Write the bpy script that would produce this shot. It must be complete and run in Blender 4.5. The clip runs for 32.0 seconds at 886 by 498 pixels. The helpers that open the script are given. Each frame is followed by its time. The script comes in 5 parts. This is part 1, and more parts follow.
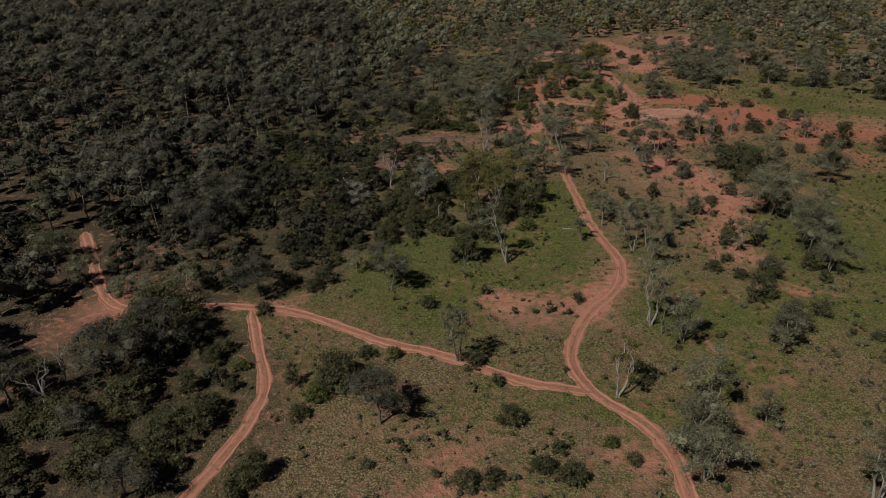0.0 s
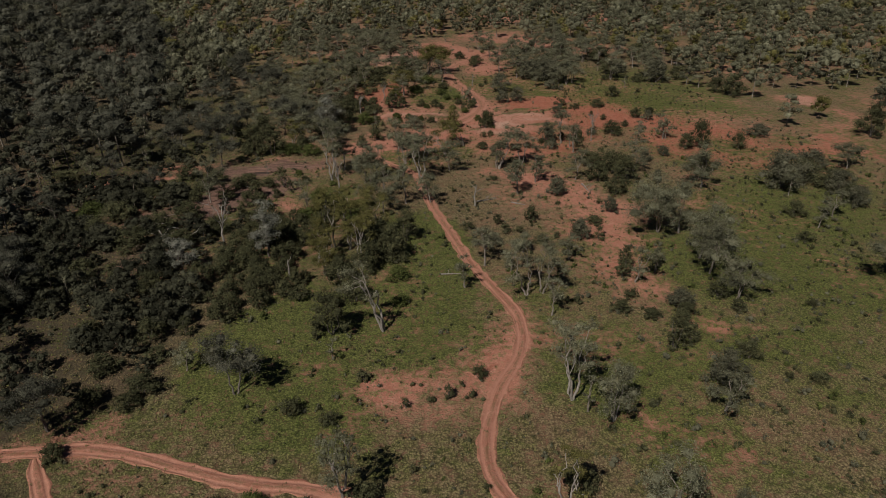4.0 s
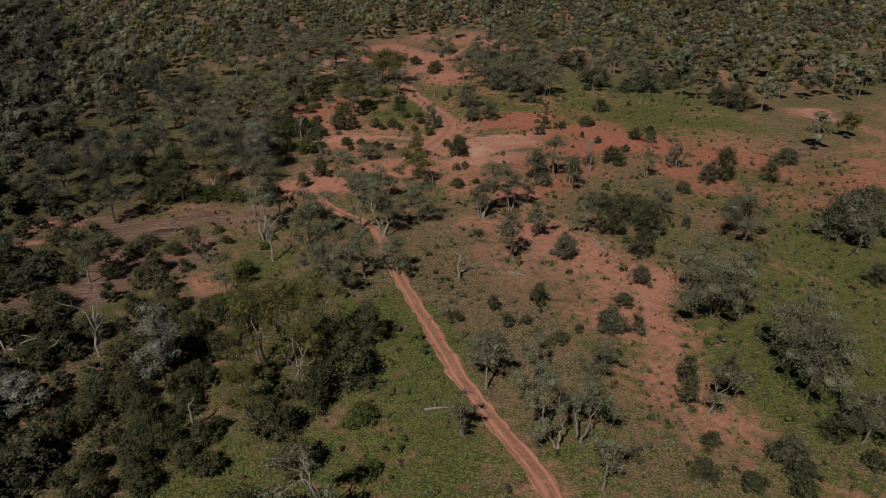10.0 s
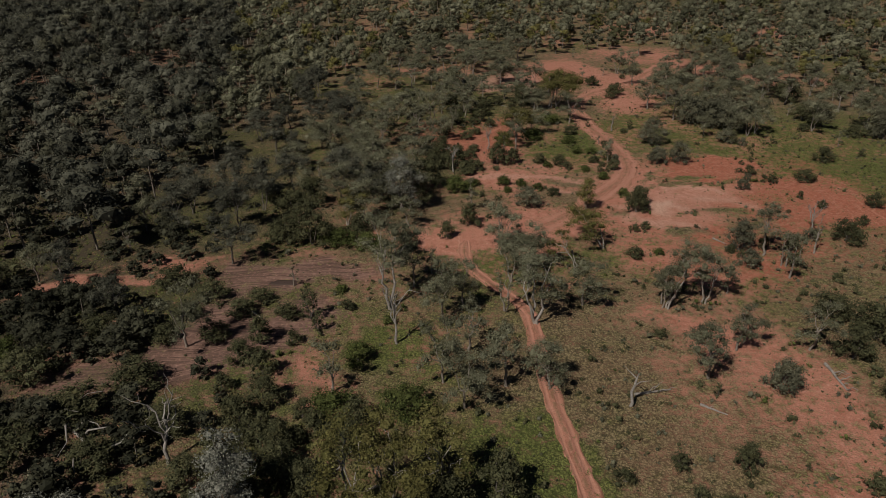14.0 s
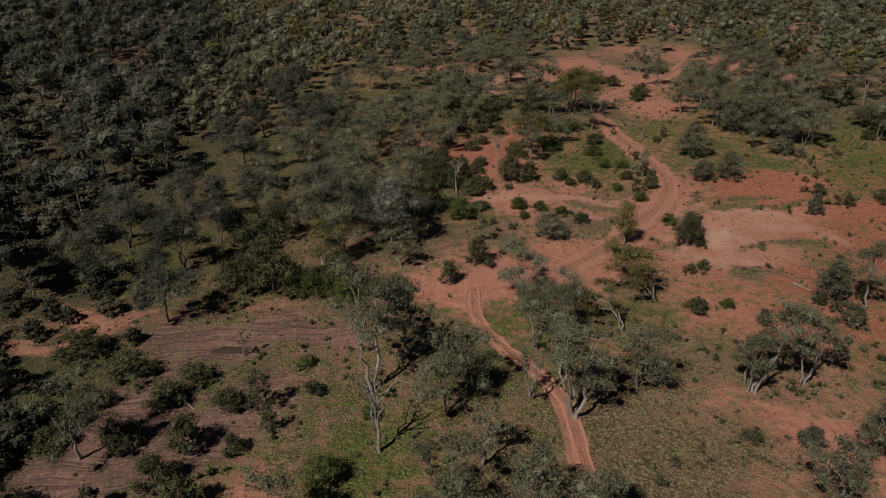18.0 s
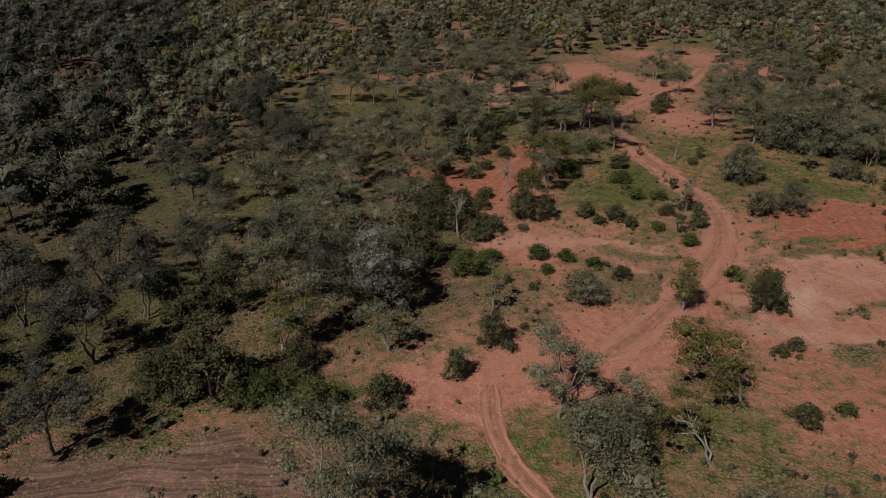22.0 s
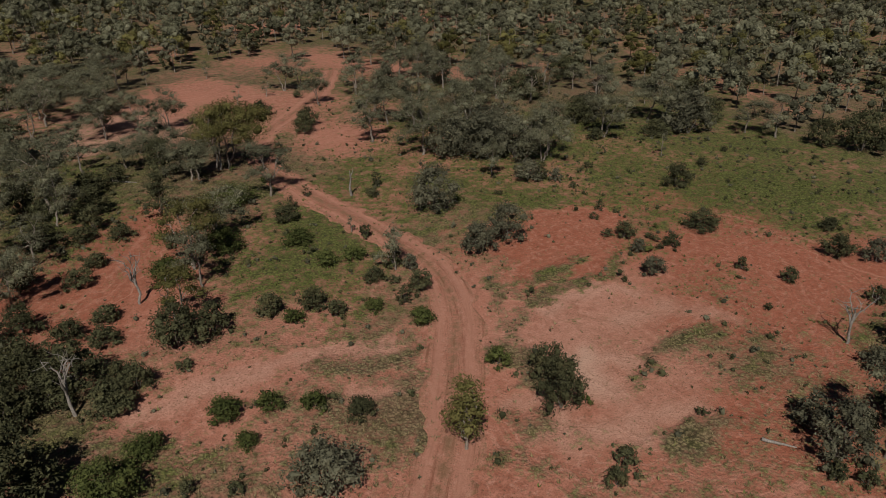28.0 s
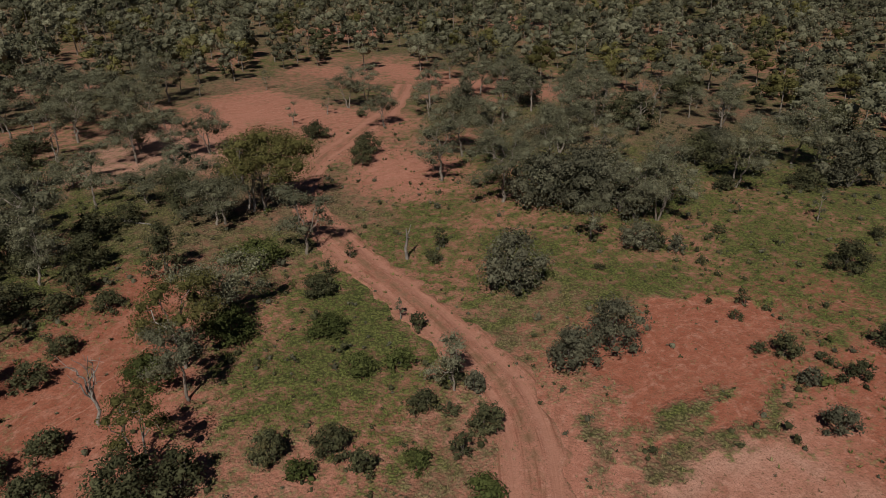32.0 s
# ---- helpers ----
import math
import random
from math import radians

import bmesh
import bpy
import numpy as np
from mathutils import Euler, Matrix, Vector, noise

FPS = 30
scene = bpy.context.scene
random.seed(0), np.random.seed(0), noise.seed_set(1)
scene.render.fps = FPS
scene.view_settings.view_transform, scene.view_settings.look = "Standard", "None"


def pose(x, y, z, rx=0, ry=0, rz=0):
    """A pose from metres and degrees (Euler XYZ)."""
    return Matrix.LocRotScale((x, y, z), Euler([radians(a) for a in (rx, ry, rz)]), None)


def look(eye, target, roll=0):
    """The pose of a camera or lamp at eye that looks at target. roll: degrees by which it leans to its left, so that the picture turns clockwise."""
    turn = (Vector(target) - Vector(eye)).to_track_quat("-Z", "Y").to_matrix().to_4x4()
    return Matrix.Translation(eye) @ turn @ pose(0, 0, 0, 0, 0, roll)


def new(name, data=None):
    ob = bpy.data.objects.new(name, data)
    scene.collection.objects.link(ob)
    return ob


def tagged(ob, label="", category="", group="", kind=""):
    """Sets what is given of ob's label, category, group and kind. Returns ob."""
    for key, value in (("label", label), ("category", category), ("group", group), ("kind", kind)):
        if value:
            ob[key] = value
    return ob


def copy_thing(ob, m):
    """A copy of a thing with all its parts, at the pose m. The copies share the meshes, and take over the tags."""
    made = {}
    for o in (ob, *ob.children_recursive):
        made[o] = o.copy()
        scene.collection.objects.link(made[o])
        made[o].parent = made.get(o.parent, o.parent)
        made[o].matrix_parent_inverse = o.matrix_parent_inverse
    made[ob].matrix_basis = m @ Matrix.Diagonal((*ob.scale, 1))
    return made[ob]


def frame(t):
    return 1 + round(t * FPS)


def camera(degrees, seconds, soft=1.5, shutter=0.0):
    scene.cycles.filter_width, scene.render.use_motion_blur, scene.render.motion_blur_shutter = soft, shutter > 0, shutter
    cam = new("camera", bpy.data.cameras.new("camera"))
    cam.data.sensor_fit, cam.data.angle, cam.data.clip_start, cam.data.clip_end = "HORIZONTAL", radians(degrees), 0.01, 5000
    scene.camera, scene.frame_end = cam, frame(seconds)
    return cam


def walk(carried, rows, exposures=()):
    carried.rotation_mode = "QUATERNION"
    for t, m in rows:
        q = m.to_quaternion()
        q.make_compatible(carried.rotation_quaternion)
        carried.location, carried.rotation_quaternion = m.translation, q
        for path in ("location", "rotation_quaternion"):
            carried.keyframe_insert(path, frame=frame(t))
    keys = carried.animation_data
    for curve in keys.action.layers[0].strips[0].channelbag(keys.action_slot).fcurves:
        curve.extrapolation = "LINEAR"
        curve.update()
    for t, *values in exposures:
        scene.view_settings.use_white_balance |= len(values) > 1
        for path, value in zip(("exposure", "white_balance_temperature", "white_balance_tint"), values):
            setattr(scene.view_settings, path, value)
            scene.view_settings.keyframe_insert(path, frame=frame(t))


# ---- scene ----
# ---- camera ----
cam = camera(66.05, 32.0, soft=0.5)
PATH = [
    (0.0, -0.00, 0.00, 60.00, 0.000, -25.778, -1.072),
    (0.5, -0.96, 3.93, 60.14, -6.508, -25.957, -0.836),
    (1.0, -1.18, 7.55, 60.34, -10.115, -26.056, -0.737),
    (1.5, -1.73, 11.05, 60.55, -13.793, -26.104, -0.631),
    (2.0, -2.01, 14.61, 60.64, -14.777, -26.099, -0.593),
    (2.5, -1.98, 18.13, 60.52, -14.728, -26.056, -0.536),
    (3.0, -1.94, 21.52, 60.02, -14.689, -26.104, -0.556),
    (3.5, -1.64, 24.88, 59.14, -14.598, -26.130, -0.548),
    (5.5, 0.20, 38.87, 55.69, -15.669, -26.200, -0.391),
    (6.0, 0.83, 42.57, 55.36, -16.562, -26.306, -0.345),
    (6.5, 1.50, 46.21, 55.08, -17.429, -26.399, -0.279),
    (7.0, 2.17, 49.78, 54.77, -18.284, -26.474, -0.231),
    (7.5, 2.75, 53.35, 54.50, -19.199, -26.524, -0.183),
    (8.0, 3.44, 56.83, 54.34, -19.195, -26.527, -0.117),
    (8.5, 3.98, 60.25, 54.31, -19.276, -26.530, -0.009),
    (9.0, 4.59, 63.69, 54.38, -19.347, -26.560, 0.101),
    (9.5, 5.29, 67.13, 54.43, -19.392, -26.581, 0.189),
    (10.0, 6.06, 70.63, 54.37, -19.425, -26.559, 0.159),
    (10.5, 6.83, 74.32, 54.22, -17.036, -26.528, 0.142),
    (11.0, 7.90, 77.88, 54.19, -14.397, -26.559, 0.102),
    (11.5, 8.79, 81.35, 54.11, -12.369, -26.537, -0.009),
    (12.0, 9.69, 84.88, 54.12, -9.548, -26.529, -0.102),
    (12.5, 10.15, 88.27, 54.29, -6.181, -26.504, -0.193),
    (13.0, 10.92, 91.72, 54.35, -5.448, -26.496, -0.178),
    (13.5, 11.56, 95.26, 54.27, -5.437, -26.476, -0.160),
    (14.0, 12.08, 98.77, 54.07, -5.436, -26.396, -0.096),
    (14.5, 12.36, 102.36, 53.71, -5.526, -26.396, -0.008),
    (16.5, 13.92, 116.23, 50.86, -5.454, -26.277, -0.111),
    (17.0, 14.07, 119.73, 49.87, -5.492, -26.277, -0.164),
    (17.5, 14.25, 123.35, 48.78, -5.517, -26.336, -0.145),
    (18.0, 14.52, 126.93, 47.56, -5.455, -26.325, -0.154),
    (18.5, 14.68, 130.39, 46.44, -5.439, -26.345, -0.180),
    (19.0, 14.78, 133.89, 45.27, -5.438, -26.362, -0.196),
    (19.5, 14.90, 137.42, 44.22, -5.427, -26.383, -0.187),
    (20.0, 15.08, 141.04, 43.59, -5.401, -26.322, -0.211),
    (20.5, 15.11, 144.61, 43.33, -5.476, -26.267, -0.168),
    (21.0, 15.11, 147.87, 43.26, -5.478, -26.158, -0.219),
    (21.5, 15.30, 151.08, 43.23, -5.389, -26.079, -0.312),
    (22.0, 15.61, 154.36, 43.22, -6.590, -26.015, -0.423),
    (22.5, 15.93, 157.64, 43.24, -9.537, -25.982, -0.511),
    (23.0, 16.11, 160.91, 43.16, -14.890, -25.960, -0.472),
    (23.5, 16.43, 164.27, 43.01, -21.001, -25.946, -0.359),
    (24.0, 16.72, 167.39, 43.12, -26.632, -25.944, -0.383),
    (24.5, 16.98, 170.25, 43.29, -30.540, -26.019, -0.373),
    (25.0, 17.48, 173.00, 43.55, -34.690, -26.104, -0.464),
    (25.5, 17.94, 175.79, 44.02, -39.023, -26.341, -0.582),
    (25.9, 18.65, 177.95, 43.90, -40.700, -26.350, -0.570),
    (26.6, 20.28, 181.70, 42.80, -40.000, -26.300, -0.550),
    (27.5, 22.55, 186.47, 40.91, -38.879, -26.290, -0.496),
    (28.0, 24.17, 188.98, 39.74, -38.806, -26.358, -0.585),
    (28.5, 25.78, 191.57, 38.74, -38.589, -26.393, -0.585),
    (29.0, 27.66, 194.16, 38.20, -35.862, -26.364, -0.595),
    (29.5, 29.77, 196.70, 38.00, -33.526, -26.315, -0.574),
    (30.0, 31.99, 199.25, 37.96, -31.914, -26.295, -0.616),
    (30.5, 34.13, 201.95, 37.86, -31.486, -26.273, -0.631),
    (31.0, 36.20, 204.79, 37.75, -31.597, -26.239, -0.608),
    (31.5, 38.12, 207.46, 37.65, -31.686, -26.178, -0.487),
    (32.0, 40.14, 210.14, 37.57, -31.743, -26.097, -0.451),
]
walk(cam, [(t, pose(x, y, z, 90 + pitch, 0, yaw) @ pose(0, 0, 0, 0, 0, roll)) for t, x, y, z, yaw, pitch, roll in PATH])
scene.view_settings.exposure = -0.52

# ---- sky and sun ----
SUN_UP, SUN_TURN = 48.0, 44.0   # degrees; the way the shadows fall, clockwise from +y
world = bpy.data.worlds.new("sky")
scene.world = world
world.use_nodes = True
sky = world.node_tree.nodes.new("ShaderNodeTexSky")
sky.sky_type, sky.sun_disc = "NISHITA", False
sky.air_density, sky.dust_density = 0.3, 0.05
sky.sun_elevation, sky.sun_rotation = radians(SUN_UP), radians(SUN_TURN + 180)
back = world.node_tree.nodes["Background"]
back.inputs["Strength"].default_value = 0.05
world.node_tree.links.new(sky.outputs["Color"], back.inputs["Color"])
lamp = bpy.data.lights.new("sun", "SUN")
lamp.energy, lamp.angle, lamp.color = 5.0, radians(0.53), (1.0, 0.943, 0.87)
fall = Vector((math.cos(radians(SUN_UP)) * math.sin(radians(SUN_TURN)), math.cos(radians(SUN_UP)) * math.cos(radians(SUN_TURN)),
               -math.sin(radians(SUN_UP))))
new("sun", lamp).matrix_world = look((0, 0, 200), Vector((0, 0, 200)) + fall)


# ---- materials ----
class Nodes:
    """A material's node tree, with short ways to add nodes and links."""

    def __init__(self, name, rough=0.9):
        self.mat = bpy.data.materials.new(name)
        self.mat.use_nodes = True
        self.tree = self.mat.node_tree
        self.bsdf = self.tree.nodes["Principled BSDF"]
        self.bsdf.inputs["Roughness"].default_value = rough
        self.bsdf.inputs["Specular IOR Level"].default_value = 0.2
        self.where = self.add("ShaderNodeNewGeometry").outputs["Position"]

    def add(self, kind, **sets):
        node = self.tree.nodes.new(kind)
        if "operation" in sets:
            node.operation = sets["operation"]
        if "blend_type" in sets:
            node.blend_type = sets["blend_type"]
        return node

    def put(self, value, socket):
        if isinstance(value, bpy.types.NodeSocket):
            self.tree.links.new(value, socket)
        else:
            socket.default_value = (*value, 1) if isinstance(value, tuple) and len(value) == 3 and socket.type == "RGBA" else value

    def noise(self, scale, detail=4.0, rough=0.6, vector=None, stretch=None):
        n = self.add("ShaderNodeTexNoise")
        n.inputs["Scale"].default_value, n.inputs["Detail"].default_value, n.inputs["Roughness"].default_value = scale, detail, rough
        v = vector or self.where
        if stretch:
            m = self.add("ShaderNodeMapping")
            self.put(v, m.inputs["Vector"])
            m.inputs["Rotation"].default_value, m.inputs["Scale"].default_value = (0, 0, stretch[0]), stretch[1:]
            v = m.outputs["Vector"]
        self.put(v, n.inputs["Vector"])
        return n.outputs["Fac"]

    def spots(self, scale, uneven=0.55):
        """Round tufts, from 0 between them to 1 at their hearts, with ragged rims."""
        n = self.add("ShaderNodeTexVoronoi")
        n.inputs["Scale"].default_value = scale
        self.put(self.where, n.inputs["Vector"])
        rim = self.math("MULTIPLY", self.math("SUBTRACT", self.noise(scale * 2.2, 3, 0.65), 0.5), uneven * 2)
        return self.math("ADD", self.step(n.outputs["Distance"], 0.0, 0.75, 1.06, 0.22), rim)

    def math(self, operation, a, b=0.0, c=0.0):
        n = self.add("ShaderNodeMath", operation=operation)
        for value, socket in zip((a, b, c), n.inputs):
            self.put(value, socket)
        return n.outputs["Value"]

    def step(self, value, low, high, to_low=0.0, to_high=1.0):
        n = self.add("ShaderNodeMapRange")
        for v, socket in zip((value, low, high, to_low, to_high), n.inputs):
            self.put(v, socket)
        return n.outputs["Result"]

    def mix(self, fac, a, b, blend="MIX"):
        n = self.add("ShaderNodeMixRGB", blend_type=blend)
        for value, socket in zip((fac, a, b), n.inputs):
            self.put(value, socket)
        return n.outputs["Color"]

    def attr(self, name, out="Fac"):
        n = self.add("ShaderNodeAttribute")
        n.attribute_name = name
        return n.outputs[out]

    def bump(self, height, strength, distance):
        n = self.add("ShaderNodeBump")
        n.inputs["Strength"].default_value, n.inputs["Distance"].default_value = strength, distance
        self.put(height, n.inputs["Height"])
        self.put(n.outputs["Normal"], self.bsdf.inputs["Normal"])

    def done(self, colour):
        self.put(colour, self.bsdf.inputs["Base Color"])
        return self.mat


def soil(n, iron, pale, mud):
    """The colour of the bare earth: pink-red dust, deep red, pale sand or brown mud, scored by old wheel marks."""
    fine, mid, big = n.noise(6.5, 4, 0.65), n.noise(0.9, 5, 0.65), n.noise(0.09, 3)
    red = n.mix(n.step(mid, 0.35, 0.65), (0.31, 0.12, 0.076), (0.51, 0.235, 0.168))
    red = n.mix(n.step(big, 0.4, 0.62), red, (0.45, 0.20, 0.138))
    red = n.mix(iron, red, n.mix(n.step(mid, 0.35, 0.65), (0.28, 0.088, 0.05), (0.38, 0.14, 0.088)))
    red = n.mix(pale, red, (0.52, 0.33, 0.245))
    away = n.add("ShaderNodeVectorMath", operation="DISTANCE")
    n.put(n.where, away.inputs[0])
    away.inputs[1].default_value = (84, 226, 0)
    ring = n.add("ShaderNodeCombineXYZ")
    n.put(n.math("ADD", away.outputs["Value"], n.math("MULTIPLY", big, 14)), ring.inputs[0])
    marks = n.noise(0.8, 4, 0.7, ring.outputs["Vector"])
    red = n.mix(n.step(marks, 0.52, 0.66, 0.0, 0.5), red, (0.25, 0.115, 0.07))
    red = n.mix(n.step(marks, 0.46, 0.34, 0.0, 0.45), red, (0.60, 0.33, 0.24))
    red = n.mix(n.step(n.noise(4.5, 3, 0.6), 0.60, 0.68, 0.0, 0.8), red, (0.12, 0.085, 0.042))
    bent = n.add("ShaderNodeVectorMath", operation="ADD")
    n.put(n.where, bent.inputs[0])
    shift = n.add("ShaderNodeCombineXYZ")
    n.put(n.math("MULTIPLY", n.noise(0.05, 2), 9), shift.inputs[1])
    n.put(shift.outputs["Vector"], bent.inputs[1])
    scored = n.noise(1.0, 5, 0.7, bent.outputs["Vector"], stretch=(0.06, 0.07, 2.4, 1))
    brown = n.mix(n.step(scored, 0.40, 0.60), (0.075, 0.045, 0.036), (0.265, 0.155, 0.118))
    brown = n.mix(n.step(n.noise(0.22, 4), 0.48, 0.6, 0.0, 0.55), brown, (0.075, 0.046, 0.036))
    red = n.mix(mud, red, brown)
    red = n.mix(n.step(n.noise(1.7, 3, 0.6), 0.54, 0.68, 0.0, 0.3), red, (0.62, 0.36, 0.27))
    return n.mix(n.step(fine, 0.36, 0.52, 0.5, 0.0), red, (0.13, 0.065, 0.04)), fine, marks


def ground_material():
    n = Nodes("ground", 0.95)
    cover, lush, mud, litter_shade = n.attr("cover"), n.attr("lush"), n.attr("mud"), n.attr("litter_shade")
    pale, iron = n.attr("pale"), n.attr("iron")
    earth, fine, marks = soil(n, iron, pale, mud)
    tuft = n.math("ADD", n.math("MULTIPLY", n.spots(2.9), 0.48), n.math("MULTIPLY", n.noise(0.9, 5, 0.66), 0.52))
    patch, blade = n.noise(0.3, 6, 0.7), n.noise(5.5, 2, 0.6)
    # tussocks thin out towards bare earth
    clump = n.noise(0.6, 5, 0.66)
    grown = n.math("ADD", n.math("MULTIPLY", tuft, 0.42), n.math("ADD", n.math("MULTIPLY", clump, 0.75), n.math("ADD", n.math("MULTIPLY", patch, 0.35), n.math("MULTIPLY", marks, 0.16))))
    edge = n.step(cover, -0.4, 1.0, 1.12, 0.66)
    mask = n.step(n.math("SUBTRACT", grown, edge), -0.10, 0.10)
    earth = n.mix(n.step(cover, 0.3, 0.8, 0.0, 0.6), earth, n.mix(tuft, (0.13, 0.078, 0.045), (0.33, 0.2, 0.122)))
    dry = n.mix(n.step(tuft, 0.36, 0.66), (0.07, 0.053, 0.027), (0.31, 0.24, 0.13))
    dry = n.mix(n.step(n.noise(0.12, 4, 0.6), 0.42, 0.6, 0.0, 0.5), dry, n.mix(tuft, (0.10, 0.055, 0.032), (0.36, 0.225, 0.138)))
    green = n.mix(n.step(tuft, 0.36, 0.66), (0.058, 0.068, 0.018), (0.18, 0.188, 0.055))
    grass = n.mix(n.step(n.math("ADD", n.math("MULTIPLY", lush, n.step(cover, 0.1, 0.6, 0.4, 1.0)), n.math("ADD", n.math("MULTIPLY", n.math("SUBTRACT", patch, 0.5), 1.6), n.math("MULTIPLY", n.math("SUBTRACT", clump, 0.5), 1.2))), 0.1, 0.8), dry, green)
    # near-black gaps: the tussocks' own shade, mixed into the grass colour
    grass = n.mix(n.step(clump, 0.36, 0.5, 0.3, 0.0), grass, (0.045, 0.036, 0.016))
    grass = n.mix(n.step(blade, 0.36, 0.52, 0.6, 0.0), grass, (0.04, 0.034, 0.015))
    n.bump(n.math("ADD", n.math("MULTIPLY", n.math("ADD", tuft, n.math("MULTIPLY", clump, 0.8)), n.step(cover, 0.0, 0.6, 0.25, 1.0)), n.math("MULTIPLY", fine, 0.1)), 0.8, 0.36)
    # woodland floor: leaf litter plus the shade under the trees, painted dark
    floor = n.mix(n.math("MULTIPLY", litter_shade, n.step(clump, 0.32, 0.5)), n.mix(mask, earth, grass), n.mix(tuft, (0.032, 0.025, 0.016), (0.10, 0.075, 0.047)))
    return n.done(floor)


def track_material():
    n = Nodes("track_dirt", 0.95)
    across = n.math("ABSOLUTE", n.attr("across"))
    earth, fine, marks = soil(n, 0.25, 0.1, 0.0)
    ruts = n.noise(1.2, 4)
    lane = n.add("ShaderNodeCombineXYZ")
    n.put(n.math("MULTIPLY", n.attr("side"), 3.2), lane.inputs[0])
    n.put(n.math("MULTIPLY", n.attr("along"), 0.16), lane.inputs[1])
    streak = n.noise(1.0, 4, 0.65, lane.outputs["Vector"])
    earth = n.mix(n.step(streak, 0.5, 0.66, 0.0, 0.75), earth, (0.20, 0.075, 0.045))
    # wheel lines lie at six tenths of the half-width, paler and packed; loose darker dirt and grass in between
    wheel = n.step(n.math("ABSOLUTE", n.math("SUBTRACT", across, n.step(ruts, 0.3, 0.7, 0.48, 0.6))), 0.08, 0.24, 1.0, 0.0)
    packed = n.mix(n.math("MULTIPLY", wheel, 0.6), earth, (0.41, 0.2, 0.138))
    crown = n.math("MULTIPLY", n.step(across, 0.0, 0.34, 0.75, 0.0), n.step(n.noise(0.9, 4), 0.40, 0.56))
    dirt = n.mix(crown, packed, (0.15, 0.10, 0.05))
    rim = n.math("MULTIPLY", n.step(across, 0.65, 1.0, 0.0, 0.5), n.step(n.noise(2.2, 5, 0.7), 0.44, 0.58))
    n.bump(n.math("ADD", fine, n.math("MULTIPLY", wheel, -0.6)), 0.6, 0.12)
    return n.done(n.mix(rim, dirt, (0.13, 0.115, 0.05)))


def leaf_material(name, dark, light, warm=(0.17, 0.13, 0.05), warmth=0.12):
    n = Nodes(name, 0.75)
    n.bsdf.inputs["Specular IOR Level"].default_value = 0.08
    each = n.add("ShaderNodeObjectInfo").outputs["Random"]
    leaf = n.add("ShaderNodeNewGeometry").outputs["Random Per Island"]
    col = n.mix(leaf, tuple(0.62 * a for a in dark), tuple(1.16 * a for a in light))
    col = n.mix(n.math("MULTIPLY", n.step(n.noise(0.9, 3), 0.5, 0.7), warmth * 3), col, warm)
    col = n.mix(n.step(n.noise(0.13, 2), 0.42, 0.56, 0.4, 0.0), col, tuple(0.42 * a for a in dark))
    col = n.mix(n.step(each, 0.0, 1.0, 0.0, 0.3), col, tuple(0.55 * a for a in dark))
    tone = n.attr("tone")
    col = n.mix(n.step(tone, 0.0, -1.0, 0.0, 0.7), col, tuple(0.4 * a for a in dark))
    col = n.mix(n.step(tone, 0.0, 1.0, 0.0, 0.3), col, tuple(1.25 * a for a in light))
    n.done(col)
    clear = n.add("ShaderNodeBsdfTranslucent")
    n.put(col, clear.inputs["Color"])
    both = n.add("ShaderNodeMixShader")
    both.inputs["Fac"].default_value = 0.16
    n.put(n.bsdf.outputs["BSDF"], both.inputs[1])
    n.put(clear.outputs["BSDF"], both.inputs[2])
    n.put(both.outputs["Shader"], n.tree.nodes["Material Output"].inputs["Surface"])
    return n.mat


def bark_material(name, dark, light):
    n = Nodes(name, 0.85)
    each = n.add("ShaderNodeObjectInfo").outputs["Random"]
    strips = n.noise(3.0, 5, 0.7, stretch=(0, 2.5, 2.5, 0.5))
    col = n.mix(n.step(strips, 0.35, 0.65), dark, light)
    col = n.mix(n.step(n.noise(0.9, 3), 0.5, 0.7, 0.0, 0.5), col, tuple(0.5 * a for a in dark))
    col = n.mix(n.step(each, 0, 1, 0, 0.35), col, dark)
    n.bump(strips, 0.6, 0.05)
    return n.done(col)


def grass_material():
    n = Nodes("grass", 0.8)
    lush = n.attr("lush")
    leaf = n.add("ShaderNodeNewGeometry").outputs["Random Per Island"]
    dry = n.mix(leaf, (0.085, 0.066, 0.032), (0.29, 0.225, 0.12))
    green = n.mix(leaf, (0.045, 0.06, 0.014), (0.165, 0.19, 0.05))
    return n.done(n.mix(n.step(lush, 0.15, 0.8), dry, green))


GROUND, TRACK, GRASS = ground_material(), track_material(), grass_material()
LEAF = {
    "gum": leaf_material("gum_leaf", (0.1, 0.102, 0.06), (0.255, 0.25, 0.162)),
    # gum leaf for the left woods, their deep shade put into the colour
    "wood": leaf_material("shaded_wood_leaf", (0.058, 0.06, 0.042), (0.150, 0.148, 0.108), warmth=0.07),
    # shrub leaf taken darker, so the thickets' shade lies in the colour
    "deep": leaf_material("shaded_thicket_leaf", (0.032, 0.034, 0.021), (0.088, 0.088, 0.056), warmth=0.05),
    "yellow": leaf_material("yellow_gum_leaf", (0.095, 0.092, 0.028), (0.195, 0.178, 0.064), warmth=0.2),
    "silver": leaf_material("silver_leaf", (0.13, 0.132, 0.104), (0.29, 0.285, 0.23), (0.22, 0.20, 0.15)),
    "dark": leaf_material("shrub_leaf", (0.052, 0.056, 0.027), (0.122, 0.122, 0.062), warmth=0.1),
    "grey": leaf_material("grey_leaf", (0.085, 0.086, 0.054), (0.185, 0.178, 0.118), warmth=0.08),
    "green": leaf_material("green_leaf", (0.056, 0.072, 0.022), (0.130, 0.148, 0.046), warmth=0.06),
}
